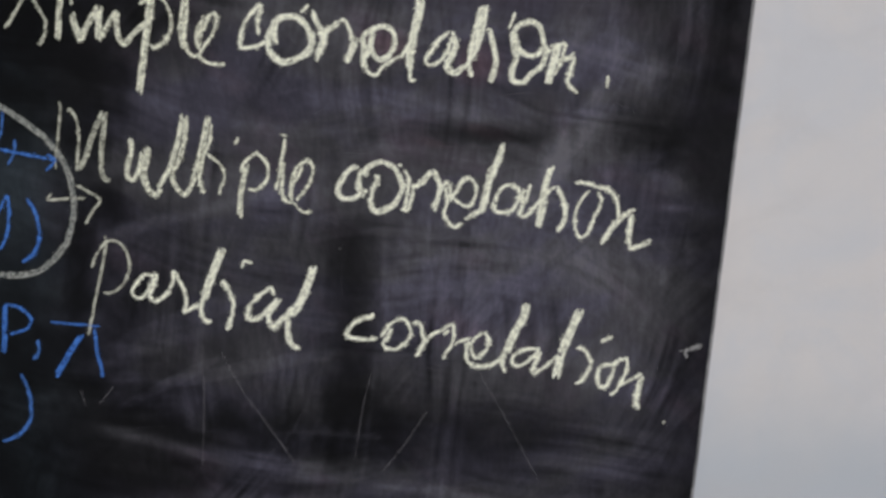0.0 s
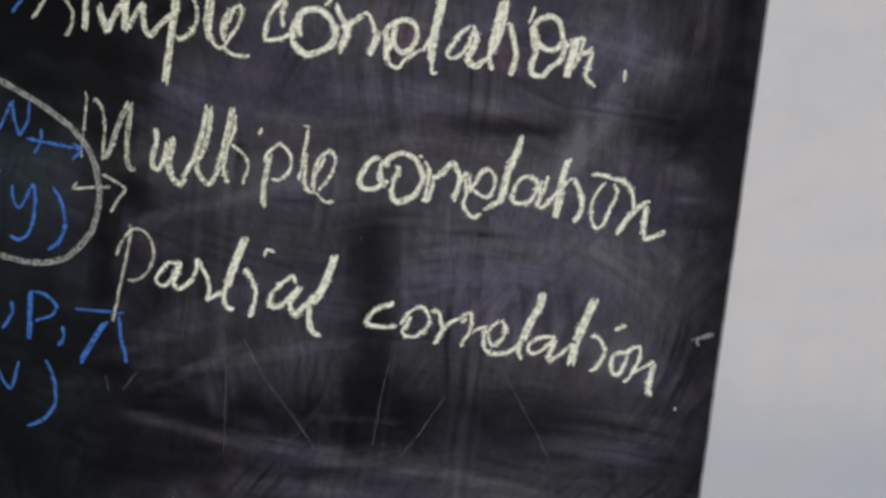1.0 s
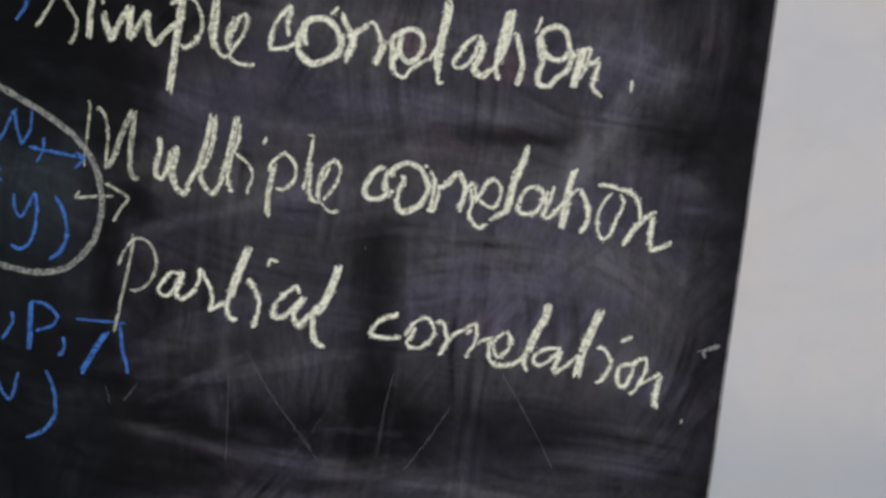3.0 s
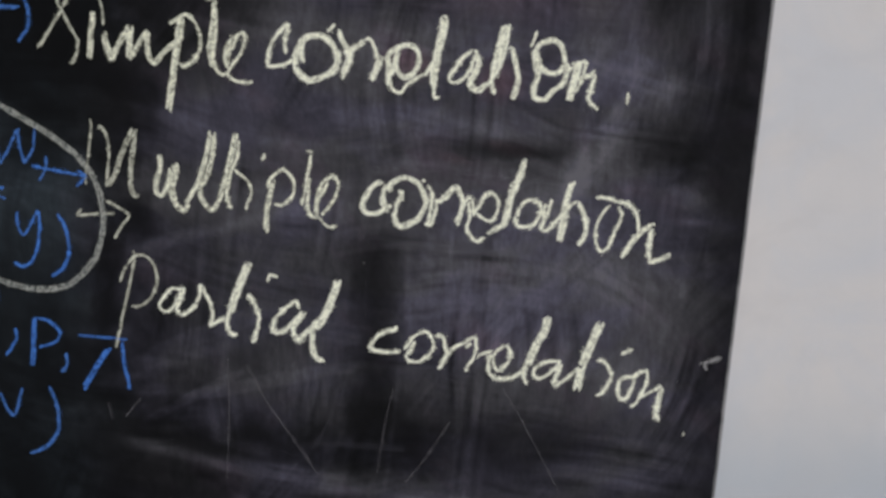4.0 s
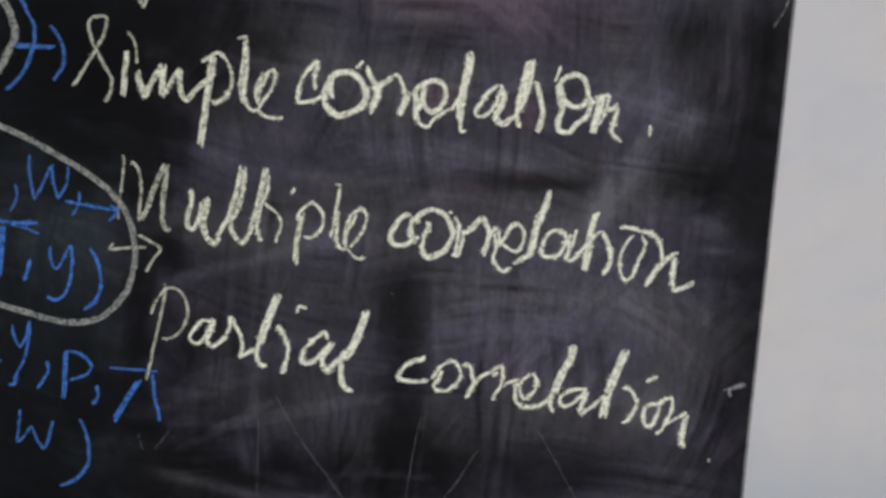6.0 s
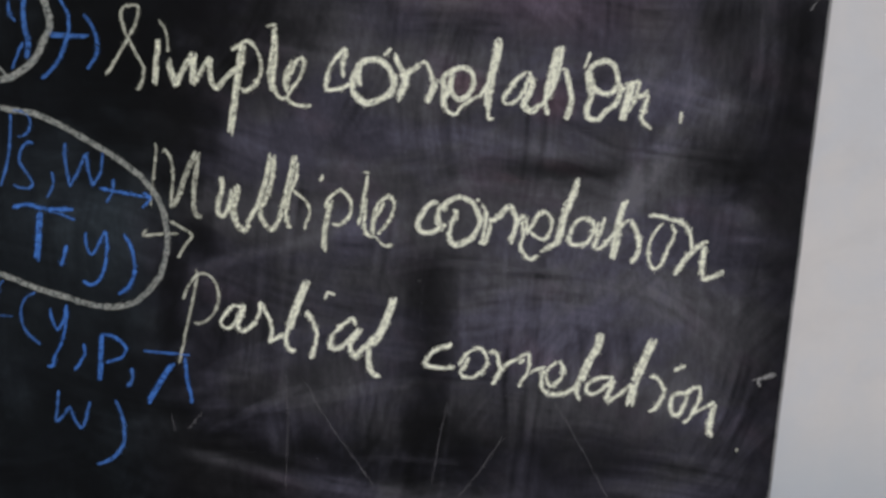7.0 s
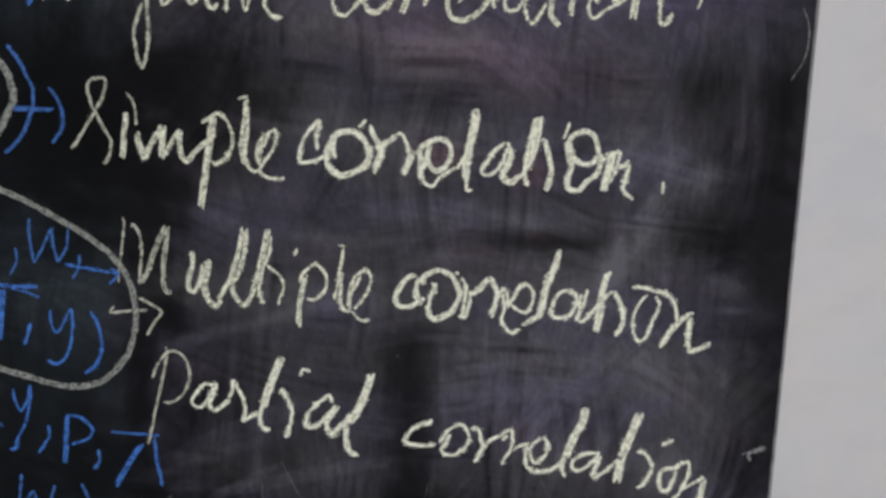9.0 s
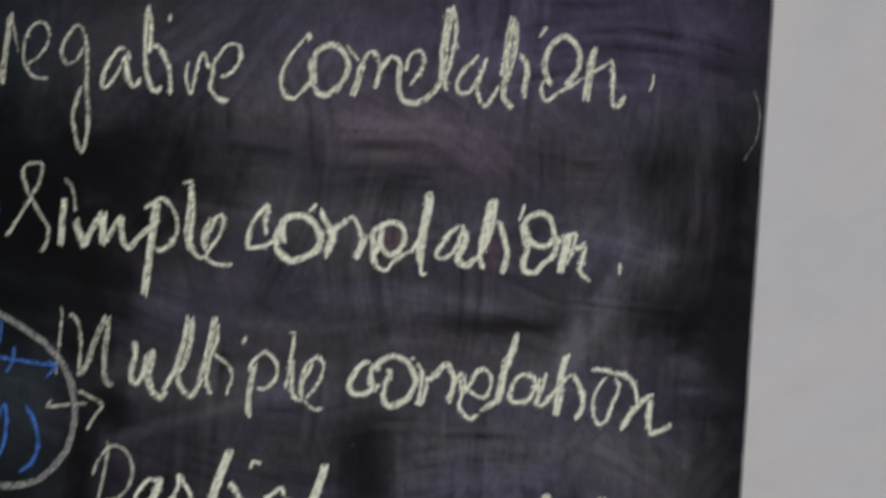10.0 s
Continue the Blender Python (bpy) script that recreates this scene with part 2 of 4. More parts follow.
    return 1.3 * dust / (1.0 + 0.7 * dust)


def dusty_slate():
    """Black board paint under rubbed-in chalk dust, as thick as the board's own "dust" says."""
    m, n, shader = graph("dusty_blackboard", 0.7)
    shader.inputs["Specular IOR Level"].default_value = 0.03
    p = place(m)
    drift = n.new("ShaderNodeTexNoise")
    put(m, drift, Vector=p, Scale=4.5, Detail=1.5)
    shift = n.new("ShaderNodeVectorMath")
    shift.operation = "MULTIPLY_ADD"
    put(m, shift, i0=drift.outputs["Color"], i1=(0.07, 0, 0.07), i2=p)
    bent = shift.outputs[0]
    fine = speckle(m, mapped(m, bent, (330, 1, 60), 4), 1.0, 3, 0.6)
    rub = step(m, speckle(m, mapped(m, bent, (90, 1, 70), 35), 1.0, 6, 0.7, 1.0), 0.3, 0.72, 0.84, 1.18)
    across = speckle(m, mapped(m, bent, (5, 1, 85), 8), 1.0, 5, 0.6, 0.5)
    broken = maths(m, "MULTIPLY", maths(m, "SUBTRACT", speckle(m, p, 28, 5, 0.62), 0.5), 0.8)
    layer = n.new("ShaderNodeAttribute")
    layer.attribute_name = "dust"
    dust = maths(m, "MULTIPLY", layer.outputs["Fac"], maths(m, "ADD", maths(m, "MULTIPLY", fine, 0.6), 0.7))
    dust = maths(m, "MULTIPLY", dust, rub, True)
    hue = step(m, speckle(m, mapped(m, bent, (7, 1, 13), 10, (3, 0, 1)), 1.0, 4, 0.6), 0.4, 0.62)
    film = blend(m, hue, (0.123, 0.119, 0.133, 1), (0.113, 0.107, 0.145, 1))
    plum = step(m, speckle(m, mapped(m, bent, (14, 1, 8), 60, (7, 0, 4)), 1.0, 4, 0.6), 0.52, 0.72, 0.0, 0.8)
    film = blend(m, plum, film, (0.140, 0.112, 0.147, 1))
    rubbed = n.new("ShaderNodeMapping")
    rubbed.vector_type = "TEXTURE"
    put(m, rubbed, Vector=p, Location=(-0.315, 0, 1.555), Rotation=(0, radians(8), 0), Scale=(0.17, 1, 0.038))
    reach = n.new("ShaderNodeVectorMath")
    reach.operation = "LENGTH"
    m.node_tree.links.new(rubbed.outputs[0], reach.inputs[0])
    pink = maths(m, "MULTIPLY", step(m, maths(m, "ADD", reach.outputs["Value"], broken), -0.1, 1.5, 0.5, 0.0), maths(m, "ADD", across, 0.35), True)
    film = blend(m, pink, film, (0.19, 0.115, 0.155, 1))
    for x, z, long, wide, deep in ((-0.350, 1.462, 0.030, 0.018, 0.45), (-0.262, 1.450, 0.026, 0.022, 0.5), (-0.245, 1.385, 0.03, 0.008, 0.3), (-0.300, 1.372, 0.02, 0.006, 0.3)):
        rosy = n.new("ShaderNodeMapping")
        rosy.vector_type = "TEXTURE"
        put(m, rosy, Vector=p, Location=(x, 0, z), Rotation=(0, radians(8), 0), Scale=(long, 1, wide))
        far = n.new("ShaderNodeVectorMath")
        far.operation = "LENGTH"
        m.node_tree.links.new(rosy.outputs[0], far.inputs[0])
        film = blend(m, step(m, maths(m, "ADD", far.outputs["Value"], broken), 0.1, 1.3, deep, 0.0), film, (0.20, 0.112, 0.135, 1))
    sides = n.new("ShaderNodeSeparateXYZ")
    m.node_tree.links.new(bent, sides.inputs[0])
    film = blend(m, step(m, sides.outputs[0], -0.68, -0.58, 0.8, 0.0), film, (0.082, 0.115, 0.140, 1))
    violet = n.new("ShaderNodeMapping")
    violet.vector_type = "TEXTURE"
    put(m, violet, Vector=p, Location=(-0.17, 0, 1.67), Scale=(0.28, 1, 0.10))
    spread = n.new("ShaderNodeVectorMath")
    spread.operation = "LENGTH"
    m.node_tree.links.new(violet.outputs[0], spread.inputs[0])
    film = blend(m, step(m, maths(m, "ADD", spread.outputs["Value"], broken), 0.2, 1.3, 0.8, 0.0), film, (0.125, 0.100, 0.175, 1))
    put(m, shader, Base_Color=blend(m, dust, (0.0034, 0.0034, 0.0037, 1), film))
    put(m, shader, Roughness=step(m, dust, 0.0, 0.8, 0.6, 0.9))
    bumpy(m, shader, maths(m, "ADD", fine, rub), 0.1, 0.0006)
    return m


def chalk(name, colour, second, cover, strength=1.0, gaps=0.3):
    """Chalk on slate: grains that miss the hollows, thinner towards a stroke's edges, streaked along it."""
    m, n, shader = graph(name, 0.95)
    shader.inputs["Specular IOR Level"].default_value = 0.1
    p = place(m)
    uv = n.new("ShaderNodeUVMap")
    uv.uv_map = "stroke"
    split = n.new("ShaderNodeSeparateXYZ")
    m.node_tree.links.new(uv.outputs[0], split.inputs[0])
    centre = maths(m, "SUBTRACT", 1.0, maths(m, "POWER", maths(m, "ABSOLUTE", split.outputs[1]), 2.2))
    grain = step(m, speckle(m, p, 780, 3, 0.65), 0.3, 0.7)
    lumps = step(m, speckle(m, p, 330, 3, 0.6), 0.3, 0.7)
    drag = n.new("ShaderNodeMapping")
    put(m, drag, Vector=uv.outputs[0], Scale=(90, 2.6, 1))
    drag = step(m, speckle(m, drag.outputs[0], 1.0, 3, 0.6), 0.3, 0.7)
    sum_ = maths(m, "ADD", maths(m, "MULTIPLY", grain, 0.4), maths(m, "MULTIPLY", lumps, 0.35))
    sum_ = maths(m, "ADD", sum_, maths(m, "MULTIPLY", drag, 0.4))
    sum_ = maths(m, "ADD", sum_, maths(m, "MULTIPLY", centre, 0.7))
    alpha = maths(m, "MULTIPLY", step(m, sum_, 1.0 - cover, 1.34 - cover), strength)
    worn = step(m, speckle(m, p, 210, 4, 0.65), 0.34, 0.6)
    hatch = step(m, speckle(m, mapped(m, p, (300, 1, 75), -32), 1.0, 3, 0.6, 0.3), 0.36, 0.58)
    alpha = maths(m, "MULTIPLY", alpha, maths(m, "ADD", maths(m, "MULTIPLY", hatch, gaps), 1.0 - gaps))
    tone = blend(m, step(m, maths(m, "ADD", maths(m, "ADD", drag, lumps), worn), 0.6, 2.1), second, colour)
    put(m, shader, Base_Color=tone, Alpha=alpha)
    bumpy(m, shader, grain, 0.4, 0.0006)
    return m


SLATE = dusty_slate()
PALE = chalk("pale_yellow_chalk", (0.93, 0.925, 0.74, 1), (0.38, 0.375, 0.29, 1), 0.21, 1.0, 0.36)
PALE_FIRM = chalk("firmly_pressed_pale_chalk", (0.97, 0.965, 0.79, 1), (0.46, 0.455, 0.36, 1), 0.32, 1.0, 0.22)
PALE_LIGHT = chalk("lightly_drawn_pale_chalk", (0.72, 0.715, 0.58, 1), (0.30, 0.30, 0.24, 1), 0.14, 0.9, 0.4)
WHITE = chalk("greyish_white_chalk", (0.42, 0.42, 0.38, 1), (0.22, 0.25, 0.24, 1), 0.13, 0.85)
BLUE = chalk("blue_chalk", (0.080, 0.235, 0.70, 1), (0.040, 0.125, 0.42, 1), 0.18, 0.92, 0.36)
BLUE_LIGHT = chalk("lightly_drawn_blue_chalk", (0.085, 0.218, 0.60, 1), (0.046, 0.13, 0.38, 1), 0.18, 0.88, 0.38)
DUST = chalk("faint_chalk", (0.46, 0.45, 0.44, 1), (0.28, 0.27, 0.28, 1), 0.1, 0.7)
FAINT = chalk("half_erased_chalk", (0.30, 0.28, 0.30, 1), (0.18, 0.17, 0.18, 1), 0.08, 0.26)
STREAK = chalk("wiped_chalk_dust", (0.27, 0.255, 0.30, 1), (0.16, 0.15, 0.19, 1), 0.05, 0.05)
WORN = paint("worn_board_edge", (0.24, 0.235, 0.235, 1), (0.12, 0.12, 0.12, 1), 30, 0.8)


# ---- the room ----
def mesh_object(name, bm, material, parent=None):
    data = bpy.data.meshes.new(name)
    bm.to_mesh(data)
    bm.free()
    data.materials.append(material)
    ob = new(name, data)
    ob.parent = parent
    return ob


def block(bm, x0, x1, y0, y1, z0, z1):
    m = pose((x0 + x1) / 2, (y0 + y1) / 2, (z0 + z1) / 2) @ Matrix.Diagonal((x1 - x0, y1 - y0, z1 - z0, 1))
    return bmesh.ops.create_cube(bm, size=1, matrix=m)["verts"]


def slab(name, label, category, material, *boxes):
    bm = bmesh.new()
    for box in boxes:
        block(bm, *box)
    return tagged(mesh_object(name, bm, material), label, category, kind="structure")


WEST, EAST, TOP, FACE = -3.6, 1.5, 2.9, 0.006
slab("floor", "grey cement floor of the classroom", "floor", FLOOR_CEMENT, (WEST - 0.2, EAST + 0.2, BACK - 0.2, 0.2, -0.15, 0.0))
slab("ceiling", "plain white painted ceiling", "ceiling", CEILING_PAINT, (WEST - 0.2, EAST + 0.2, BACK - 0.2, 0.2, TOP, TOP + 0.15))
slab("wall_north", "off-white painted wall behind the blackboard", "wall", WALL_PAINT, (WEST, EAST, FACE, 0.2, 0.0, TOP))
slab("wall_east", "plain off-white painted side wall", "wall", SIDE_PAINT, (EAST, EAST + 0.2, BACK, 0.2, 0.0, TOP))
slab("wall_west", "plain off-white painted side wall", "wall", SIDE_PAINT, (WEST - 0.2, WEST, BACK, 0.2, 0.0, TOP))
slab("wall_south", "plain off-white wall with an added opening for the fill lamp", "wall", SIDE_PAINT,
     (WEST, LAMP_OPENING[0], BACK - 0.2, BACK, 0.0, TOP), (LAMP_OPENING[1], EAST, BACK - 0.2, BACK, 0.0, TOP),
     (LAMP_OPENING[0], LAMP_OPENING[1], BACK - 0.2, BACK, 0.0, LAMP_OPENING[2]), (LAMP_OPENING[0], LAMP_OPENING[1], BACK - 0.2, BACK, LAMP_OPENING[3], TOP))


# ---- the blackboard ----
def wander(z):
    return 0.0008 * noise.noise((0, 3, z * 9)) + 0.0004 * noise.noise((5, 0, z * 60))


def uneven(bm, x1, z0, z1):
    """A hand-cut edge: the verts near x1 wander a little."""
    for k in range(1, int((z1 - z0) / 0.03)):
        bmesh.ops.bisect_plane(bm, geom=bm.verts[:] + bm.edges[:] + bm.faces[:], plane_co=(0, 0, z0 + 0.03 * k), plane_no=(0, 0, 1))
    for v in bm.verts:
        if v.co.x > x1 - 0.01:
            v.co.x += wander(v.co.z)


def dusted_panel(x0, x1, z0, z1, thick, parent):
    """The board's slab, finely divided in front where it is seen close, with the dust film as a value at each corner."""
    xs = np.concatenate([np.linspace(x0, -0.95, 30)[:-1], np.linspace(-0.95, x1, 476)])
    zs = np.concatenate([np.linspace(z0, 0.95, 6)[:-1], np.linspace(0.95, 1.75, 401), np.linspace(1.75, z1, 6)[1:]])
    X, Z = np.meshgrid(xs, zs)
    dust = wiped_film(X, Z)
    for k, z in enumerate(zs):
        X[k, -1] += wander(z)
    nz, nx = X.shape
    front = np.stack([X, np.zeros_like(X), Z], -1).reshape(-1, 3)
    index = np.arange(nz * nx).reshape(nz, nx)
    faces = np.stack([index[:-1, :-1], index[:-1, 1:], index[1:, 1:], index[1:, :-1]], -1).reshape(-1, 4).tolist()
    rim = np.concatenate([index[0, :-1], index[:-1, -1], index[-1, :0:-1], index[:0:-1, 0]])
    back = front[rim] + (0, thick, 0)
    count, first = len(rim), nz * nx
    faces += [[int(rim[k]), first + k, first + (k + 1) % count, int(rim[(k + 1) % count])] for k in range(count)]
    faces.append([first + k for k in range(count)][::-1])
    data = bpy.data.meshes.new("panel")
    data.from_pydata(np.concatenate([front, back]).tolist(), [], faces)
    film = data.attributes.new("dust", "FLOAT", "POINT")
    film.data.foreach_set("value", np.concatenate([dust.ravel(), np.full(count, 0.2)]).astype(np.float32))
    data.materials.append(SLATE)
    panel = new("panel", data)
    panel.parent = parent


def blackboard(x0, x1, z0, z1, thick):
    """A thin painted board with a worn, slightly uneven edge strip."""
    board = tagged(new("blackboard"), "black painted blackboard with smeared purple-grey chalk dust", "blackboard")
    dusted_panel(x0, x1 - 0.003, z0, z1, thick, board)
    bm = bmesh.new()
    block(bm, x1 - 0.003, x1, 0.0006, thick, z0, z1)
    uneven(bm, x1, z0, z1)
    tagged(mesh_object("edge", bm, WORN, board), "thin worn grey board edge")


blackboard(-2.4, 0.0, 0.75, 1.95, FACE - 0.0005)


# ---- chalk writing ----
def smooth(points, gap):
    """A rounded line through the bends of a stroke, in even steps."""
    p = [np.array(q, float) for q in points]
    p = [2 * p[0] - p[1]] + p + [2 * p[-1] - p[-2]]
    line = []
    for a, b, c, d in zip(p, p[1:], p[2:], p[3:]):
        count = max(2, int(np.linalg.norm(c - b) / gap))
        for k in range(count):
            s = k / count
            line.append(0.5 * (2 * b + (c - a) * s + (2 * a - 5 * b + 4 * c - d) * s * s + (3 * b - a - 3 * c + d) * s ** 3))
    return line + [p[-2]]


def mark(name, material, parent, x, z, *strokes, again=True):
    """One chalk sign: strokes of (width, bends...) in millimetres from its lower corner at (x, z) on the board.
    Broad strokes are gone over two or three times, side by side, as the writer did; loose grains feather their edges."""
    bm = bmesh.new()
    uv = bm.loops.layers.uv.new("stroke")
    across = (-1.0, -0.6, 0.0, 0.6, 1.0)
    chance = random.Random(x * 31 + z * 17 + len(strokes))
    passes = []
    for width, *bends in strokes:
        line = smooth(bends, 0.9)
        times = 1 if not again or width < 4.9 or len(line) < 14 else 2 if width < 6.6 else 3
        for k in range(times):
            aside = 0.0 if times == 1 else (k / (times - 1) - 0.5) * width * (0.46 if times == 2 else 0.62)
            first = chance.randint(0, 4) if k else 0
            last = len(line) - (chance.randint(0, 5) if k else 0)
            passes.append((line[first:last], width * (0.91 if width < 4.6 else 0.98, 0.62, 0.47)[times - 1], aside, 1.0))
        if again and len(line) > 6:
            passes.append((line, width * 1.22 + 1.0, 0.0, 0.0))
    for index, (line, width, aside, solid) in enumerate(passes):
        rows, along, seed = [], 0.0, (x * 0.37 + z * 0.11 + index * 7.3)
        for k, q in enumerate(line):
            way = line[min(k + 2, len(line) - 1)] - line[max(k - 2, 0)]
            way = way / (np.linalg.norm(way) or 1.0)
            side = np.array((way[1], -way[0]))
            end = min(k, len(line) - 1 - k) * 0.9 / (0.5 * width)
            half = 0.5 * width * (0.25 + 0.75 * min(1.0, end) ** 0.7) * (1.0 + 0.42 * noise.noise((seed, k * 0.11, 0)))
            sway = aside + 0.10 * width * noise.noise((seed, k * 0.07, 9))
            row = []
            for v in across:
                edge = 1.0 + 0.52 * noise.noise((seed, k * 0.5, 4 * v)) if abs(v) == 1 else 1.0
                spot = q + side * (v * half * edge + sway)
                lift = 0.15 + 0.05 * (index % 9) + 0.3 * (1 - v * v) if solid else 0.12
                row.append((bm.verts.new((spot[0] / 1000, -lift / 1000, spot[1] / 1000)), along, v if solid else 0.86 + 0.1 * abs(v)))
            rows.append(row)
            along += 0.0009
        for low, high in zip(rows, rows[1:]):
            for k in range(len(across) - 1):
                corners = (low[k], high[k], high[k + 1], low[k + 1])
                face = bm.faces.new([c[0] for c in corners])
                face.smooth = True
                for loop, c in zip(face.loops, corners):
                    loop[uv].uv = (c[1] + seed, c[2])
    bmesh.ops.recalc_face_normals(bm, faces=bm.faces[:])
    ob = mesh_object(name, bm, material, parent)
    ob.location = Vector((x / 1000, 0, z / 1000)) - (parent.location if parent else Vector())
    return ob


def writing(name, label, category, group=""):
    """An empty that holds the signs of one word or line."""
    return tagged(new(name), label, category, group)


def eraser_streaks(count):
    """Faint arcs of dust that the eraser left: long flat ones, upright ones and a few slanting ones."""
    chance = random.Random(11)
    for k in range(count):
        slope, reach = ((chance.gauss(-4, 7), chance.uniform(60, 130)), (90 + chance.gauss(0, 6), chance.uniform(25, 70)),
                        (chance.gauss(50, 9), chance.uniform(25, 60)))[(0, 0, 1, 1, 2)[k % 5]]
        x, z = round(chance.uniform(-560, -150)), round(chance.uniform(1010, 1700))
        bow = reach * chance.uniform(-0.16, 0.16)
        c, d = math.cos(radians(slope)), math.sin(radians(slope))
        bends = [(c * u * reach - d * bow * (1 - u * u), d * u * reach + c * bow * (1 - u * u)) for u in (-1, -0.5, 0, 0.5, 1)]
        smear = mark("dust_streak", STREAK, None, x, z, (chance.choice((1.6, 2.2, 3.0, 5.0, 8.0, 12.0)), *bends), again=False)
        tagged(smear, "faint wiped streak of old chalk dust", "chalk dust", "wiped dust streaks")


eraser_streaks(26)


line = writing("chalk_word", 'word "Simple" in pale yellow chalk, heavily retraced on the blackboard', "chalk word", "words on the blackboard")
mark("letter", PALE_LIGHT, line, -714, 1446, (4.5, (0, 12), (10, 27), (22, 46), (30, 60), (35, 75), (34, 81), (27, 81), (20, 78), (17, 70), (19, 61), (24, 49), (31, 35), (38, 23), (39, 14), (37, 7), (33, 0), (30, 0)))  # S
mark("letter", PALE, line, -664, 1450, (5.6, (4, 45), (4, 37), (2, 23), (1, 12), (0, 0)))  # i
mark("dot", PALE_LIGHT, line, -659, 1483, (3.4, (0, 31), (3, 28), (7, 21), (9, 9), (9, 0)))
mark("letter", PALE, line, -649, 1450, (5.6, (0, 27), (1, 18), (4, 10), (7, 2), (13, 14), (20, 25), (25, 34)), (6.2, (26, 34), (25, 19), (24, 1)), (5.0, (25, 2), (32, 14), (40, 27), (42, 28), (42, 15), (44, 5), (49, 0), (56, 8), (64, 16), (70, 21)))  # m
mark("letter", PALE, line, -587, 1403, (6.7, (14, 91), (11, 78), (9, 62), (6, 45), (3, 23), (0, 0)), (4.5, (1, 84), (8, 89), (17, 94), (24, 90), (30, 80), (32, 69), (30, 59), (23, 50), (16, 45), (11, 48)), (5.0, (5, 60), (12, 73), (13, 86)))  # p
mark("letter", PALE, line, -550, 1442, (3.9, (0, 70), (10, 72)), (5.6, (8, 70), (8, 58), (6, 41), (4, 27), (5, 14), (9, 3)), (4.5, (9, 65), (10, 41), (8, 24), (9, 9), (14, 1), (20, 0)))  # l
mark("letter", PALE, line, -531, 1436, (3.9, (12, 43), (6, 30)), (4.5, (3, 12), (0, 19), (0, 30), (4, 38), (11, 44), (17, 47), (19, 43), (17, 33), (12, 22), (2, 9)), (5.0, (6, 40), (3, 28), (2, 16)), (3.9, (0, 9), (6, 3), (14, 0), (27, 0)))  # e

line = writing("chalk_word", 'word "correlation" in retraced pale yellow chalk after "Simple"', "chalk word", "words on the blackboard")
mark("letter", PALE_FIRM, line, -489, 1453, (4.5, (17, 12), (16, 25), (19, 40), (10, 32), (3, 21), (0, 8), (0, 0), (8, 0), (16, 2), (25, 7)))  # c
mark("letter", PALE_FIRM, line, -463, 1441, (5.6, (2, 10), (0, 21), (4, 32), (10, 40), (19, 43), (29, 42), (38, 33), (42, 22), (39, 12), (31, 6), (23, 2), (14, 0), (5, 6), (0, 13)), (6.7, (7, 39), (5, 27), (7, 16)))  # o
mark("letter", PALE_FIRM, line, -432, 1444, (3.9, (0, 44), (4, 48), (8, 52)), (5.0, (10, 47), (14, 39), (19, 30), (21, 20), (18, 9), (15, 0)), (5.0, (20, 26), (28, 31), (37, 37)), (4.5, (24, 28), (23, 16), (19, 6)))  # r
mark("letter", PALE_FIRM, line, -396, 1444, (3.9, (0, 38), (5, 40), (9, 35), (13, 25), (14, 16), (10, 5)), (6.2, (18, 24), (13, 11), (8, 0)))  # r
mark("letter", PALE_FIRM, line, -374, 1435, (5.0, (0, 28), (5, 38), (17, 44), (27, 44), (32, 37), (32, 26), (26, 17), (18, 14), (11, 21), (10, 31), (13, 40)), (4.5, (2, 34), (5, 20), (5, 8), (10, 0), (17, 0), (22, 7), (34, 16)), (4.5, (3, 31), (2, 16), (3, 5)), (3.4, (10, 39), (7, 15)))  # e
mark("letter", PALE_FIRM, line, -340, 1432, (6.7, (21, 78), (20, 63), (17, 47), (14, 28), (13, 7)), (4.5, (24, 74), (22, 55), (18, 40), (16, 19), (15, 0), (21, 0)), (4.5, (0, 19), (7, 23), (13, 34), (17, 42)))  # l
mark("letter", PALE_FIRM, line, -311, 1441, (4.5, (22, 38), (12, 29), (5, 19), (0, 8), (6, 5), (14, 10), (21, 20), (24, 32)), (5.6, (22, 37), (28, 28), (26, 17), (21, 7), (23, 1), (30, 0), (37, 6)))  # a
mark("letter", PALE_FIRM, line, -275, 1437, (8.4, (16, 67), (13, 49), (10, 33), (7, 18)), (4.5, (6, 22), (6, 11), (9, 0)), (4.5, (0, 8), (8, 17), (16, 36), (20, 68)))  # t
mark("letter", PALE_FIRM, line, -254, 1433, (5.0, (0, 47), (3, 48), (7, 36), (11, 21), (9, 9), (6, 0)))  # i
mark("dot", PALE_FIRM, line, -233, 1484, (3.4, (5, 16), (3, 8), (0, 0)))
mark("letter", PALE_FIRM, line, -229, 1435, (5.0, (5, 36), (2, 46), (6, 53), (16, 57), (25, 53), (29, 44), (30, 34), (25, 27), (15, 26), (7, 31), (3, 41)), (5.0, (0, 47), (2, 33), (5, 25), (2, 9), (4, 1), (14, 0), (20, 8), (29, 15), (33, 26), (33, 37)))  # o
mark("letter", PALE_FIRM, line, -197, 1428, (7.3, (12, 45), (10, 31), (7, 17), (6, 7)), (4.5, (5, 42), (20, 46)), (3.9, (20, 46), (16, 28), (11, 15)), (3.9, (0, 35), (10, 41)), (5.0, (10, 27), (20, 31), (26, 33), (30, 37)), (4.5, (30, 33), (26, 19), (24, 10), (29, 4), (35, 0)))  # n
mark("full_stop", PALE_FIRM, line, -134, 1434, (3.4, (0, 12), (0, 0)))

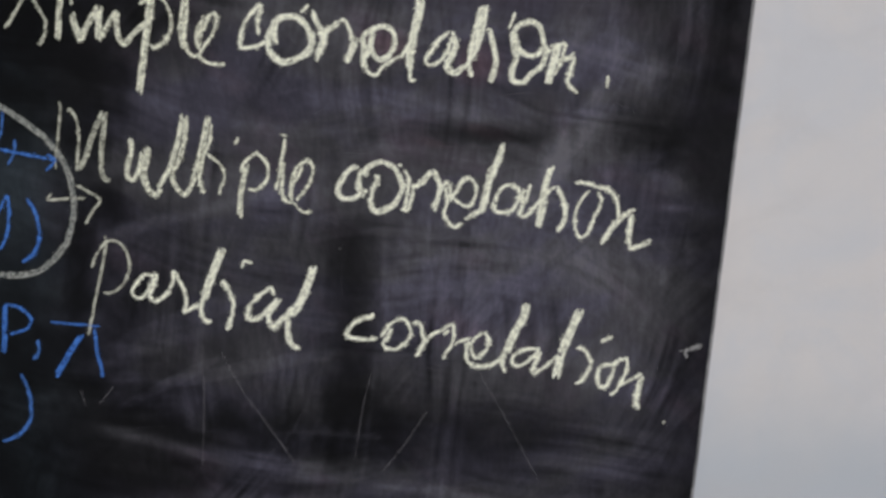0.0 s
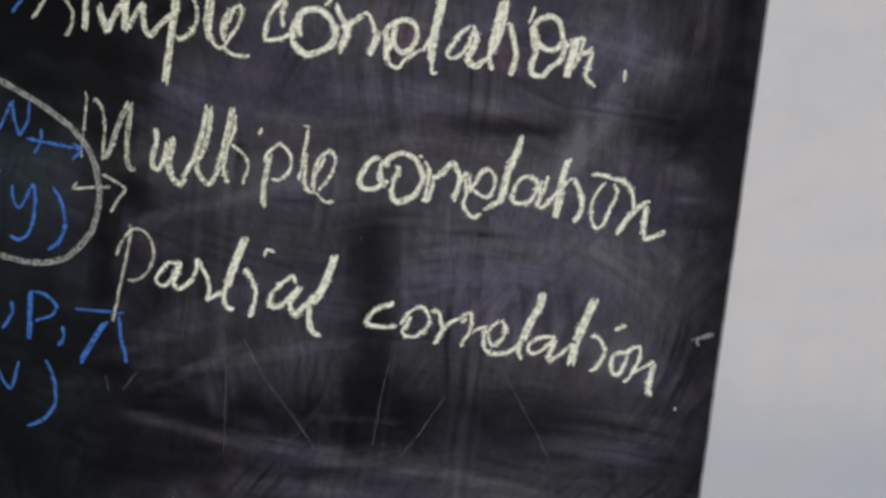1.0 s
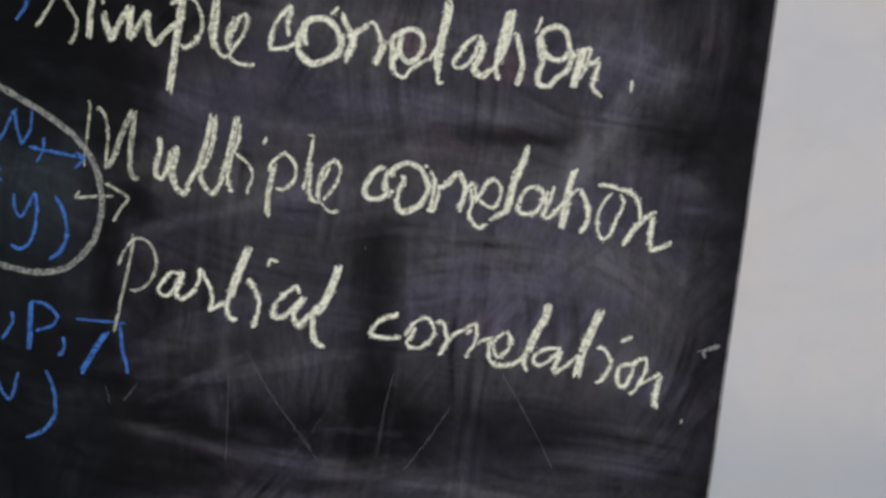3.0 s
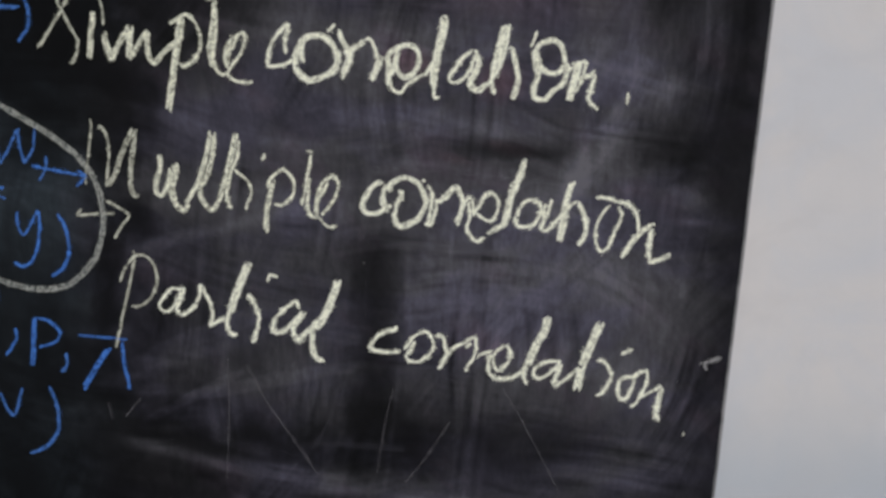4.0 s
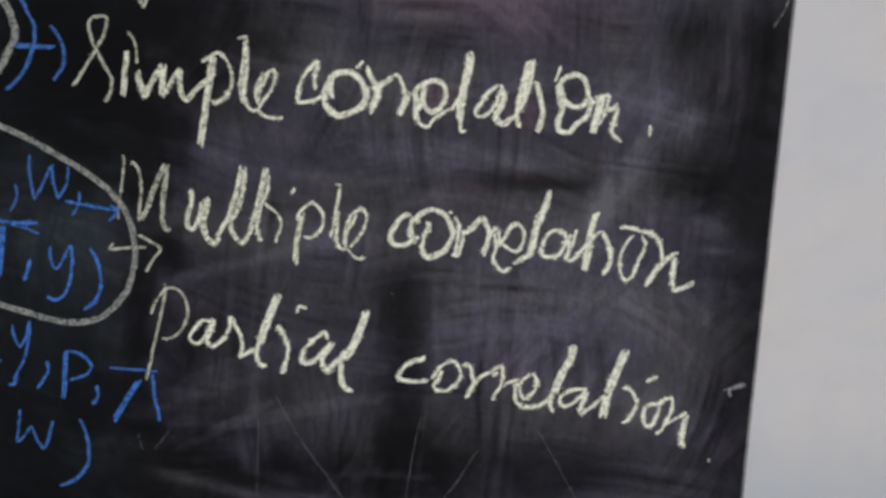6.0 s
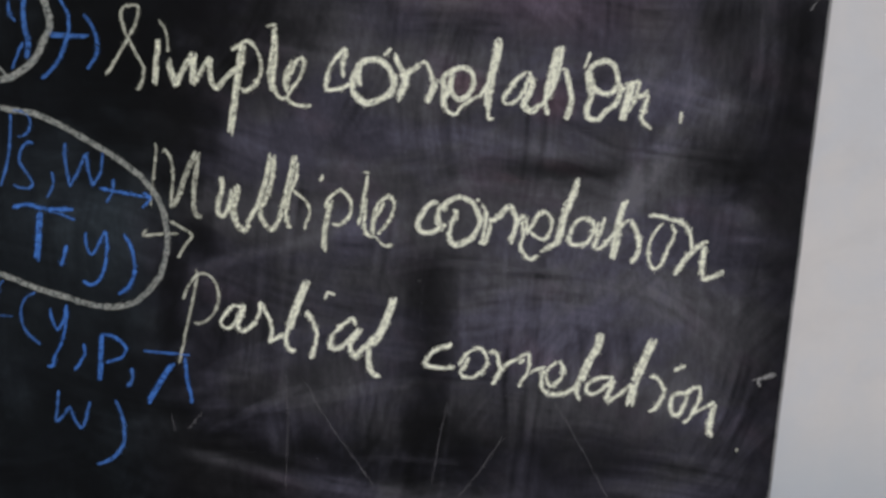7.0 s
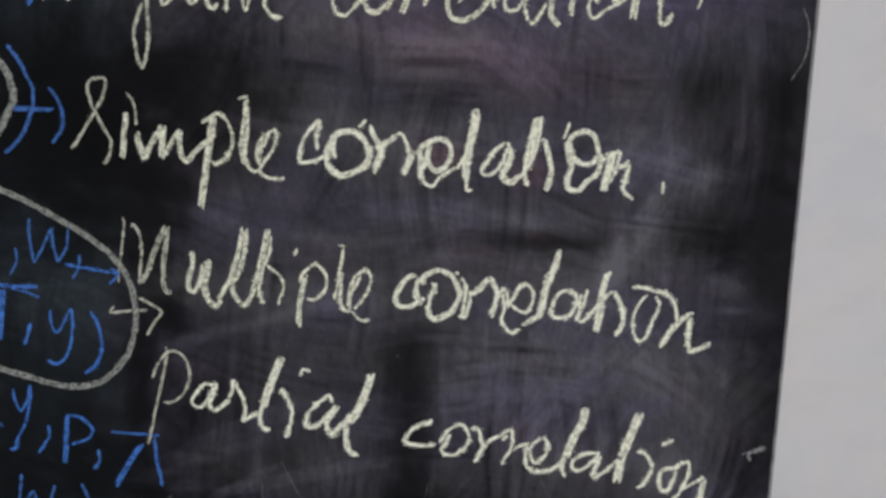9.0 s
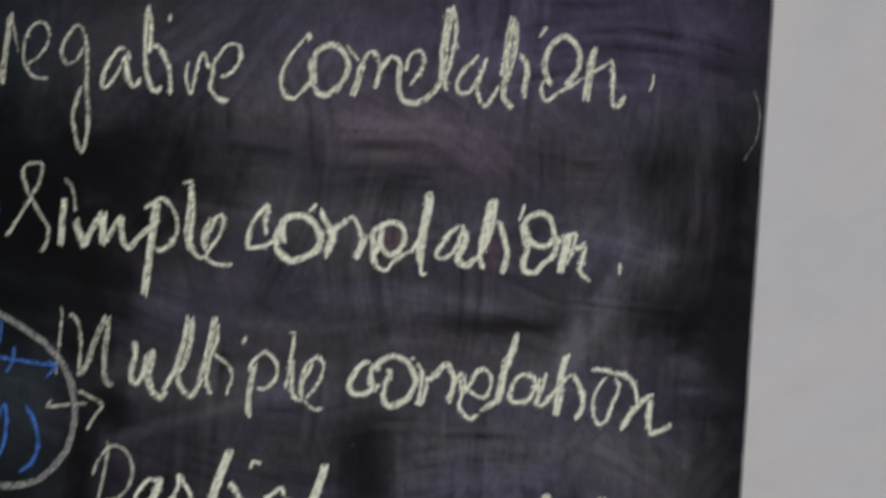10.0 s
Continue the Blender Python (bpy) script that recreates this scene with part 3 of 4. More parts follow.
line = writing("chalk_word", 'word "Multiple" in pale yellow chalk with thick retraced strokes', "chalk word", "words on the blackboard")
mark("letter", PALE_LIGHT, line, -671, 1318, (2.8, (6, 74), (7, 66), (4, 43), (1, 20), (0, 8)), (3.9, (14, 64), (16, 67), (22, 58), (24, 44), (23, 26), (21, 8)), (5.6, (22, 7), (30, 21), (38, 44), (49, 67)), (5.0, (51, 67), (49, 50), (46, 27), (46, 7), (49, 1), (54, 0)))  # M
mark("letter", PALE, line, -600, 1306, (5.0, (4, 55), (4, 40), (0, 26), (1, 16), (7, 14), (12, 26), (15, 42)), (6.7, (18, 47), (20, 39), (16, 24), (18, 9)), (5.0, (16, 12), (22, 3), (28, 0), (34, 8)))  # u
mark("letter", PALE, line, -570, 1308, (5.0, (0, 5), (9, 20), (15, 34), (21, 57), (25, 79)), (5.0, (28, 78), (27, 57), (21, 34), (15, 23), (14, 16)), (5.0, (13, 18), (18, 7), (26, 0), (32, 7), (37, 21)))  # l
mark("letter", PALE, line, -533, 1310, (6.2, (0, 17), (4, 33), (9, 56), (13, 76)), (4.5, (16, 69), (14, 51), (9, 39), (6, 27), (4, 16), (6, 6), (9, 0)))  # t
mark("letter", PALE, line, -523, 1309, (3.9, (0, 42), (6, 37), (14, 31), (18, 24), (19, 17), (15, 7), (14, 0)))  # i
mark("dot", PALE, line, -494, 1360, (5.0, (3, 7), (0, 0)))
mark("letter", PALE, line, -489, 1287, (5.6, (7, 55), (4, 41), (1, 23), (0, 0)), (4.5, (1, 46), (4, 55), (12, 63), (17, 65), (24, 60), (28, 52), (27, 41), (21, 33), (16, 29), (8, 30)))  # p
mark("letter", PALE, line, -453, 1306, (3.4, (3, 66), (11, 65)), (4.5, (8, 63), (6, 46), (3, 26), (0, 11)), (4.5, (7, 40), (6, 23), (6, 9), (10, 1), (17, 0)))  # l
mark("letter", PALE, line, -439, 1297, (3.9, (12, 45), (5, 30)), (4.5, (2, 10), (1, 27), (3, 38), (9, 46), (17, 51), (22, 45), (21, 36), (16, 24), (6, 11)), (5.0, (6, 41), (2, 27), (0, 12)), (3.4, (4, 9), (8, 4), (14, 0), (23, 1)))  # e

line = writing("chalk_word", 'word "correlation" in retraced pale yellow chalk after "Multiple"', "chalk word", "words on the blackboard")
mark("letter", PALE_FIRM, line, -392, 1312, (3.4, (23, 31), (19, 15), (22, 6)), (5.0, (20, 34), (12, 30), (5, 21), (0, 10), (2, 4), (8, 0), (17, 2), (28, 8)))  # c
mark("letter", PALE_FIRM, line, -370, 1301, (3.9, (14, 37), (17, 34), (19, 26)), (4.5, (19, 37), (13, 23), (11, 8)), (5.0, (6, 34), (7, 43), (17, 49), (25, 49), (34, 44), (40, 33), (42, 24), (37, 12), (30, 5), (19, 0), (13, 4), (10, 14)), (4.5, (5, 43), (0, 34), (1, 22), (8, 20)))  # o
mark("letter", PALE_FIRM, line, -333, 1303, (5.0, (0, 46), (4, 45)), (4.5, (6, 42), (11, 34), (11, 25), (9, 6), (6, 0)), (4.5, (16, 28), (15, 14), (12, 2), (8, 0)), (5.0, (17, 24), (26, 32), (34, 42)))  # r
mark("letter", PALE_FIRM, line, -299, 1305, (5.0, (0, 41), (5, 33), (9, 24), (7, 13), (3, 0)))  # r
mark("letter", PALE_FIRM, line, -289, 1290, (3.9, (0, 38), (5, 44), (9, 37), (9, 28)), (4.5, (10, 25), (12, 31), (16, 37), (20, 46), (26, 50), (32, 46), (35, 38), (32, 26), (27, 21), (19, 24), (13, 29)), (4.5, (5, 39), (6, 25), (4, 13), (8, 5), (15, 0), (24, 4)), (5.0, (25, 7), (34, 14), (43, 19)))  # e
mark("letter", PALE_FIRM, line, -249, 1305, (5.6, (18, 71), (15, 55), (11, 43), (6, 26), (3, 2)), (5.6, (15, 52), (9, 42), (4, 20), (0, 0)))  # l
mark("letter", PALE_FIRM, line, -237, 1306, (4.5, (2, 11), (4, 20), (10, 27), (17, 29), (24, 26), (26, 17), (23, 9), (18, 3), (10, 1), (3, 3), (0, 11)), (4.5, (36, 31), (34, 21), (30, 9), (28, 0), (35, 0), (42, 9), (48, 17)), (3.9, (30, 26), (28, 10)))  # a
mark("letter", PALE_FIRM, line, -190, 1294, (6.7, (9, 63), (5, 48), (3, 33), (2, 16), (0, 0)))  # t
mark("letter", PALE_FIRM, line, -187, 1292, (3.9, (0, 31), (7, 41), (12, 44)), (5.0, (12, 44), (17, 36), (22, 25), (23, 13), (20, 4), (15, 0)))  # i
mark("letter", PALE_FIRM, line, -157, 1286, (3.9, (16, 48), (11, 43), (5, 32), (3, 20), (5, 8), (10, 0), (17, 5), (22, 20), (27, 33), (28, 40), (24, 47)), (4.5, (0, 55), (12, 55), (23, 52), (35, 49), (42, 42), (46, 30), (47, 18)))  # o
mark("letter", PALE_FIRM, line, -126, 1279, (5.0, (17, 27), (11, 20), (5, 9), (0, 2)), (5.0, (14, 24), (20, 31), (27, 36), (32, 37)), (5.0, (29, 34), (28, 17), (28, 1)), (5.0, (28, 0), (34, 0), (42, 3), (51, 8)))  # n

line = writing("chalk_word", 'word "Partial" in thin pale yellow chalk handwriting', "chalk word", "words on the blackboard")
mark("letter", PALE_LIGHT, line, -644, 1157, (4.1, (20, 105), (21, 96), (16, 71), (9, 40), (4, 17), (0, 0)), (4.1, (6, 71), (9, 81), (17, 94), (22, 99), (30, 100), (37, 96), (43, 85), (44, 73), (40, 60), (33, 51), (24, 46), (17, 46)))  # P
mark("letter", PALE_FIRM, line, -598, 1197, (4.1, (27, 27), (21, 27), (14, 27), (6, 19), (0, 9), (3, 4), (10, 3), (16, 10), (23, 24)), (4.7, (26, 26), (21, 13), (18, 5), (23, 0), (29, 2), (39, 12)))  # a
mark("letter", PALE_FIRM, line, -560, 1185, (4.7, (0, 25), (4, 34), (4, 43), (9, 37), (16, 22), (17, 10), (14, 1)), (4.7, (14, 0), (23, 7), (31, 11)))  # r
mark("letter", PALE_FIRM, line, -527, 1178, (7.7, (21, 78), (14, 59), (7, 40), (2, 24)), (4.7, (5, 29), (0, 18), (0, 6), (5, 0), (10, 1)))  # t
mark("letter", PALE_FIRM, line, -507, 1170, (4.7, (0, 52), (7, 43), (12, 30), (11, 18), (6, 0)))  # i
mark("dot", PALE_FIRM, line, -487, 1236, (4.1, (0, 0), (3, 7), (11, 6)))
mark("letter", PALE_FIRM, line, -480, 1177, (4.7, (2, 4), (0, 10), (2, 20), (10, 30), (19, 37), (23, 40), (27, 32)), (4.7, (2, 4), (13, 9), (24, 22), (31, 30)), (5.3, (33, 30), (26, 20), (21, 11), (23, 2), (28, 0), (36, 9), (43, 15)))  # a
mark("letter", PALE_FIRM, line, -439, 1153, (7.8, (25, 90), (22, 77), (15, 58), (9, 45), (3, 36)), (5.3, (3, 46), (0, 29), (1, 13), (5, 5), (13, 0)))  # l

line = writing("chalk_word", 'word "correlation" in thin pale yellow chalk after "Partial"', "chalk word", "words on the blackboard")
mark("letter", PALE_FIRM, line, -378, 1168, (4.7, (27, 28), (23, 24), (13, 21), (4, 13), (0, 4), (8, 0), (20, 0), (32, 2)))  # c
mark("letter", PALE_FIRM, line, -343, 1159, (4.1, (11, 22), (7, 12), (3, 7)), (4.1, (0, 12), (6, 23), (14, 30), (22, 33), (28, 27), (31, 17), (26, 8), (17, 1), (7, 0), (1, 7)))  # o
mark("letter", PALE_FIRM, line, -312, 1152, (4.7, (0, 36), (9, 35), (12, 25), (14, 17), (10, 8), (6, 0)), (4.7, (15, 16), (22, 25), (31, 30)))  # r
mark("letter", PALE_FIRM, line, -282, 1151, (4.1, (0, 29), (8, 36), (13, 36), (14, 26), (12, 15), (7, 7), (4, 0)), (4.7, (9, 31), (3, 26)))  # r
mark("letter", PALE_FIRM, line, -267, 1145, (4.1, (0, 21), (5, 26), (17, 30)), (4.1, (18, 25), (21, 30), (29, 36), (34, 33), (35, 23), (31, 15), (24, 9), (20, 13), (17, 25)), (4.7, (14, 27), (13, 14), (16, 4), (25, 0), (34, 1), (44, 5), (52, 16)))  # e
mark("letter", PALE_FIRM, line, -229, 1140, (8.0, (34, 75), (31, 59), (25, 47), (20, 34), (16, 21)), (4.7, (21, 39), (15, 21), (13, 9), (17, 0)), (4.1, (0, 7), (10, 14), (17, 26)))  # l
mark("letter", PALE_FIRM, line, -205, 1141, (4.7, (27, 26), (17, 26), (7, 23), (0, 17), (0, 9), (7, 7), (17, 14), (26, 25)), (5.3, (27, 24), (25, 15), (22, 7), (23, 0), (28, 1)))  # a
mark("letter", PALE_FIRM, line, -181, 1136, (4.1, (0, 5), (10, 13), (21, 25)), (8.6, (41, 77), (35, 57), (29, 41), (25, 25)), (8.6, (25, 28), (23, 12), (22, 0)))  # t
mark("letter", PALE_FIRM, line, -141, 1132, (4.7, (0, 38), (8, 38), (16, 27), (17, 21), (13, 11), (7, 2), (2, 0)))  # i
mark("dot", PALE_FIRM, line, -116, 1178, (4.7, (0, 0), (12, 7)))
mark("letter", PALE_FIRM, line, -116, 1130, (4.7, (19, 25), (10, 24), (2, 21), (0, 10), (4, 0), (10, 1), (14, 11), (17, 23)))  # o
mark("letter", PALE_FIRM, line, -101, 1106, (4.7, (0, 49), (9, 55), (14, 55), (15, 44), (11, 32), (5, 20), (0, 15)), (4.1, (9, 26), (21, 34), (31, 40)), (5.9, (31, 38), (29, 24), (28, 11), (30, 0)))  # n
mark("full_stop", PALE_FIRM, line, -42, 1092, (2.4, (1, 4), (0, 0)))

line = writing("chalk_word", 'word "Negative" in pale yellow chalk on the blackboard', "chalk word", "words on the blackboard")
mark("letter", PALE_LIGHT, line, -722, 1598, (5.6, (-20, 66), (-18, 35), (-16, 0)), (5.2, (-12, 66), (-3, 38), (4, 15), (8, 0)), (5.2, (18, 65), (16, 48), (12, 26), (8, 0)), (2.1, (19, 62), (21, 46), (24, 30)))  # N
mark("letter", PALE_LIGHT, line, -693, 1605, (3.7, (3, 12), (13, 19), (20, 28), (23, 39), (21, 47), (17, 50), (10, 48), (3, 39), (0, 27), (0, 15), (4, 5), (11, 0), (22, 0)))  # e
mark("letter", PALE_LIGHT, line, -659, 1539, (4.2, (20, 104), (19, 112), (14, 114), (8, 108), (2, 98), (0, 88), (3, 81), (8, 80), (14, 85), (20, 95)), (4.8, (22, 107), (23, 87), (22, 61), (23, 35), (21, 15), (17, 0), (13, 5), (10, 20), (9, 35), (14, 51), (18, 60)))  # g
mark("letter", PALE, line, -623, 1598, (4.2, (23, 36), (16, 35), (9, 27), (3, 16), (0, 5), (2, 0), (8, 5), (15, 15), (22, 30)), (4.8, (24, 34), (26, 26)), (4.8, (22, 30), (23, 13), (27, 3), (31, 2), (35, 10)))  # a
mark("letter", PALE, line, -583, 1596, (4.8, (4, 78), (1, 62), (0, 41), (0, 24), (2, 11), (7, 1), (11, 0), (14, 5)), (4.8, (5, 72), (5, 52), (3, 34)))  # t
mark("letter", PALE, line, -578, 1593, (4.8, (0, 44), (7, 43), (13, 33), (17, 20), (17, 0)))  # i
mark("dot", PALE, line, -561, 1659, (4.8, (1, 7), (0, 0)))
mark("letter", PALE, line, -546, 1595, (3.7, (2, 29), (0, 18), (1, 8), (4, 0), (8, 13), (11, 28), (16, 36), (19, 29), (21, 23)))  # v
mark("letter", PALE, line, -524, 1589, (4.2, (1, 28), (6, 38), (12, 47), (19, 52), (27, 50), (28, 41), (25, 33), (17, 24), (9, 22)), (4.8, (1, 34), (3, 25), (0, 12), (4, 5), (11, 0), (17, 1)))  # e

line = writing("chalk_word", 'word "correlation" in thick pale yellow chalk after "Negative"', "chalk word", "words on the blackboard")
mark("letter", PALE, line, -459, 1593, (4.2, (25, 52), (26, 59), (19, 52), (9, 39), (2, 26), (0, 12), (4, 3), (12, 0), (19, 6), (27, 16)))  # c
mark("letter", PALE, line, -432, 1597, (5.3, (4, 9), (3, 25), (4, 35), (8, 41), (17, 46), (26, 44), (32, 37), (35, 26), (31, 14), (24, 6), (15, 0), (7, 2), (4, 9)), (4.8, (0, 33), (1, 7)))  # o
mark("letter", PALE, line, -399, 1597, (3.2, (0, 46), (6, 39), (12, 32)), (6.4, (16, 30), (13, 21), (10, 10), (6, 0)), (4.8, (11, 22), (17, 34), (22, 41), (27, 39), (31, 29), (30, 16), (27, 7)))  # r
mark("letter", PALE, line, -371, 1607, (4.8, (0, 0), (4, 14), (11, 24), (16, 27), (21, 22), (23, 11)))  # r
mark("letter", PALE, line, -350, 1592, (4.2, (10, 16), (20, 29), (23, 40), (21, 47), (14, 47), (9, 41), (6, 29)), (5.3, (1, 35), (0, 22), (2, 6), (10, 0), (21, 2), (33, 11), (40, 21)))  # e
mark("letter", PALE, line, -309, 1604, (7.4, (7, 78), (4, 63), (1, 42), (0, 21), (0, 8)), (4.8, (8, 78), (11, 63), (10, 42), (6, 24), (2, 11), (4, 0)))  # l
mark("letter", PALE, line, -295, 1591, (4.8, (19, 47), (13, 40), (5, 32), (0, 21), (2, 12), (10, 12), (17, 21), (22, 32), (27, 45)), (4.8, (26, 44), (22, 30), (19, 17), (21, 5), (27, 0), (33, 8), (39, 20)))  # a
mark("letter", PALE, line, -253, 1590, (6.4, (8, 84), (5, 68), (3, 48), (0, 28)), (5.3, (11, 79), (11, 58), (7, 37), (2, 22), (2, 9), (10, 0)))  # t
mark("letter", PALE, line, -239, 1599, (5.3, (0, 41), (7, 33), (9, 24), (7, 11), (6, 0)))  # i
mark("dot", PALE, line, -220, 1656, (4.2, (7, 10), (3, 4), (0, 0)))
mark("letter", PALE, line, -216, 1598, (5.3, (10, 14), (5, 21), (2, 34), (6, 48), (14, 57), (22, 59), (30, 53), (35, 42), (33, 29), (28, 21), (21, 13)), (4.2, (3, 20), (0, 12), (1, 3), (6, 0), (17, 8), (28, 14), (39, 23)))  # o
mark("letter", PALE, line, -174, 1596, (6.9, (7, 53), (4, 39), (2, 21), (0, 2)), (4.2, (6, 29), (12, 33), (21, 39)), (4.8, (22, 42), (25, 27), (25, 11), (26, 0), (32, 0), (37, 9)))  # n
mark("comma", PALE, line, -114, 1609, (2.7, (3, 16), (3, 8), (0, 0)))

line = writing("chalk_formula", 'broad blue chalk bracket before the word "Negative"', "chalk formula", "blue formula lines")
mark("bracket", BLUE, line, -757, 1588, (7.6, (-3, 66), (6, 52), (12, 37), (12, 25), (8, 13), (3, 6)))

line = writing("chalk_formula", 'bright blue chalk letter, bracket and arrow on the blackboard', "chalk formula", "blue formula lines")
mark("letter", BLUE_LIGHT, line, -811, 1460, (5.3, (18, 80), (15, 60), (15, 44), (18, 27), (16, 11)), (3.0, (13, 27), (7, 15), (0, 0)))  # y
mark("bracket", BLUE_LIGHT, line, -781, 1452, (4.7, (7, 104), (17, 90), (25, 75), (30, 62), (30, 48), (26, 34), (19, 19), (8, 6), (0, 0)))
mark("letter", BLUE_LIGHT, line, -811, 1507, (3.0, (0, 20), (0, 8), (6, 0)))  # loop
mark("letter", BLUE_LIGHT, line, -831, 1524, (3.5, (0, 17), (5, 8), (7, 0)))  # loop
mark("arrow", BLUE_LIGHT, line, -772, 1463, (4.9, (0, 33), (15, 32), (42, 32)), (4.8, (37, 53), (45, 43), (50, 29), (49, 15), (43, 5), (39, 0)))

line = writing("chalk_formula", 'blue chalk line "Ps, W" with an arrow inside the ring', "chalk formula", "blue formula lines")
mark("letter", BLUE_LIGHT, line, -830, 1340, (3.5, (15, 75), (13, 49), (9, 25), (3, 7), (0, 0)), (3.0, (18, 79), (28, 77), (35, 70), (33, 58), (27, 53), (21, 52)))  # P
mark("letter", BLUE_LIGHT, line, -816, 1339, (3.5, (24, 47), (16, 47), (10, 39), (8, 27), (15, 16), (20, 7), (18, 1), (8, 0), (0, 3)))  # s
mark("comma", BLUE_LIGHT, line, -781, 1330, (3.0, (6, 28), (8, 17), (4, 6), (0, 0)))
mark("letter", BLUE_LIGHT, line, -760, 1343, (4.1, (1, 45), (0, 31), (2, 13), (4, 0)), (3.5, (4, 0), (13, 15), (21, 32), (25, 36)), (3.5, (23, 35), (24, 20), (27, 8), (29, 1)), (3.5, (29, 2), (36, 14), (39, 26), (40, 37)))  # W
mark("comma", BLUE_LIGHT, line, -718, 1328, (3.5, (8, 25), (8, 15), (4, 6), (0, 0)))
mark("arrow", BLUE, line, -725, 1324, (4.1, (0, 19), (16, 16), (34, 14), (54, 11)), (3.5, (46, 16), (54, 11), (45, 0)))
mark("bracket", BLUE_LIGHT, line, -842, 1366, (3.5, (2, 21), (6, 10), (0, 0)))

line = writing("chalk_formula", 'blue chalk line "T, y)" inside the ring', "chalk formula", "blue formula lines")
mark("letter", BLUE, line, -818, 1262, (4.7, (0, 56), (17, 60), (35, 56), (65, 57)), (6.5, (29, 53), (27, 33), (25, 14), (23, 0)), (2.4, (38, 54), (52, 51), (66, 46)))  # T
mark("comma", BLUE, line, -769, 1258, (4.7, (7, 23), (4, 12), (0, 0)))
mark("letter", BLUE, line, -746, 1239, (3.5, (5, 56), (5, 46), (9, 34), (15, 38), (26, 59)), (4.1, (27, 58), (27, 35), (22, 13), (15, 3), (8, 0), (0, 4)))  # y
mark("bracket", BLUE, line, -708, 1230, (4.7, (8, 66), (14, 54), (18, 39), (18, 23), (11, 9), (0, 0)))

line = writing("chalk_formula", 'blue chalk formula "f(y, P, λ" below the ring', "chalk formula", "blue formula lines")
mark("letter", BLUE_LIGHT, line, -855, 1170, (3.5, (23, 69), (18, 64), (14, 48), (13, 29), (10, 13), (4, 0)), (1.8, (0, 30), (31, 30)))  # f
mark("bracket", BLUE_LIGHT, line, -815, 1170, (3.0, (17, 58), (5, 50), (0, 37), (1, 21), (8, 10), (20, 0)))
mark("letter", BLUE, line, -789, 1146, (3.5, (6, 65), (7, 55), (12, 43), (15, 43), (21, 54), (22, 66)), (4.1, (24, 70), (23, 51), (17, 28), (9, 12), (6, 1), (0, 0)))  # y
mark("comma", BLUE, line, -759, 1143, (4.4, (11, 30), (12, 20), (6, 8), (0, 0)))
mark("letter", BLUE, line, -732, 1133, (5.3, (4, 53), (3, 34), (2, 14), (0, 0)), (4.1, (5, 52), (18, 50), (29, 41), (30, 34), (23, 26), (8, 21)))  # P
mark("comma", BLUE_LIGHT, line, -702, 1128, (4.6, (6, 21), (7, 12), (5, 5), (0, 0)))
mark("letter", BLUE, line, -682, 1110, (3.5, (0, 59), (23, 58), (50, 57)), (5.9, (32, 48), (19, 28), (3, 0)), (4.7, (45, 55), (47, 29), (51, 13), (52, 2)))  # lambda

line = writing("chalk_formula", 'blue chalk letter "w" with a closing bracket', "chalk formula", "blue formula lines")
mark("letter", BLUE_LIGHT, line, -782, 1077, (4.2, (4, 42), (2, 22), (0, 6), (8, 13), (16, 23), (21, 9), (29, 0), (34, 14), (39, 31)))  # w
mark("bracket", BLUE_LIGHT, line, -738, 1035, (4.8, (23, 76), (30, 58), (32, 38), (29, 22), (17, 8), (0, 0)))

line = writing('chalk_ring', 'small greyish-white chalk ring drawn round blue letters', 'chalk ring')
mark("stroke", WHITE, line, -847, 1448, (7.1, (61, 97), (72, 81), (76, 68), (77, 55), (71, 43), (63, 27), (54, 17), (42, 8), (32, 3), (17, 0), (0, 1)))
mark("tick", WHITE, line, -826, 1449, (3.5, (0, 14), (5, 9), (11, 0)))

tagged(mark("chalk_ring", WHITE, None, -866, 1216, (6.5, (11, 209), (29, 206), (53, 203), (76, 200), (100, 191), (129, 176), (158, 160), (181, 144), (199, 125), (208, 106), (211, 91), (212, 73), (209, 54), (203, 36), (191, 20), (178, 8), (162, 2), (147, 0), (125, 2), (98, 9), (67, 17), (37, 28), (19, 33), (0, 37))), 'large greyish-white chalk ring drawn round blue letters', 'chalk ring')

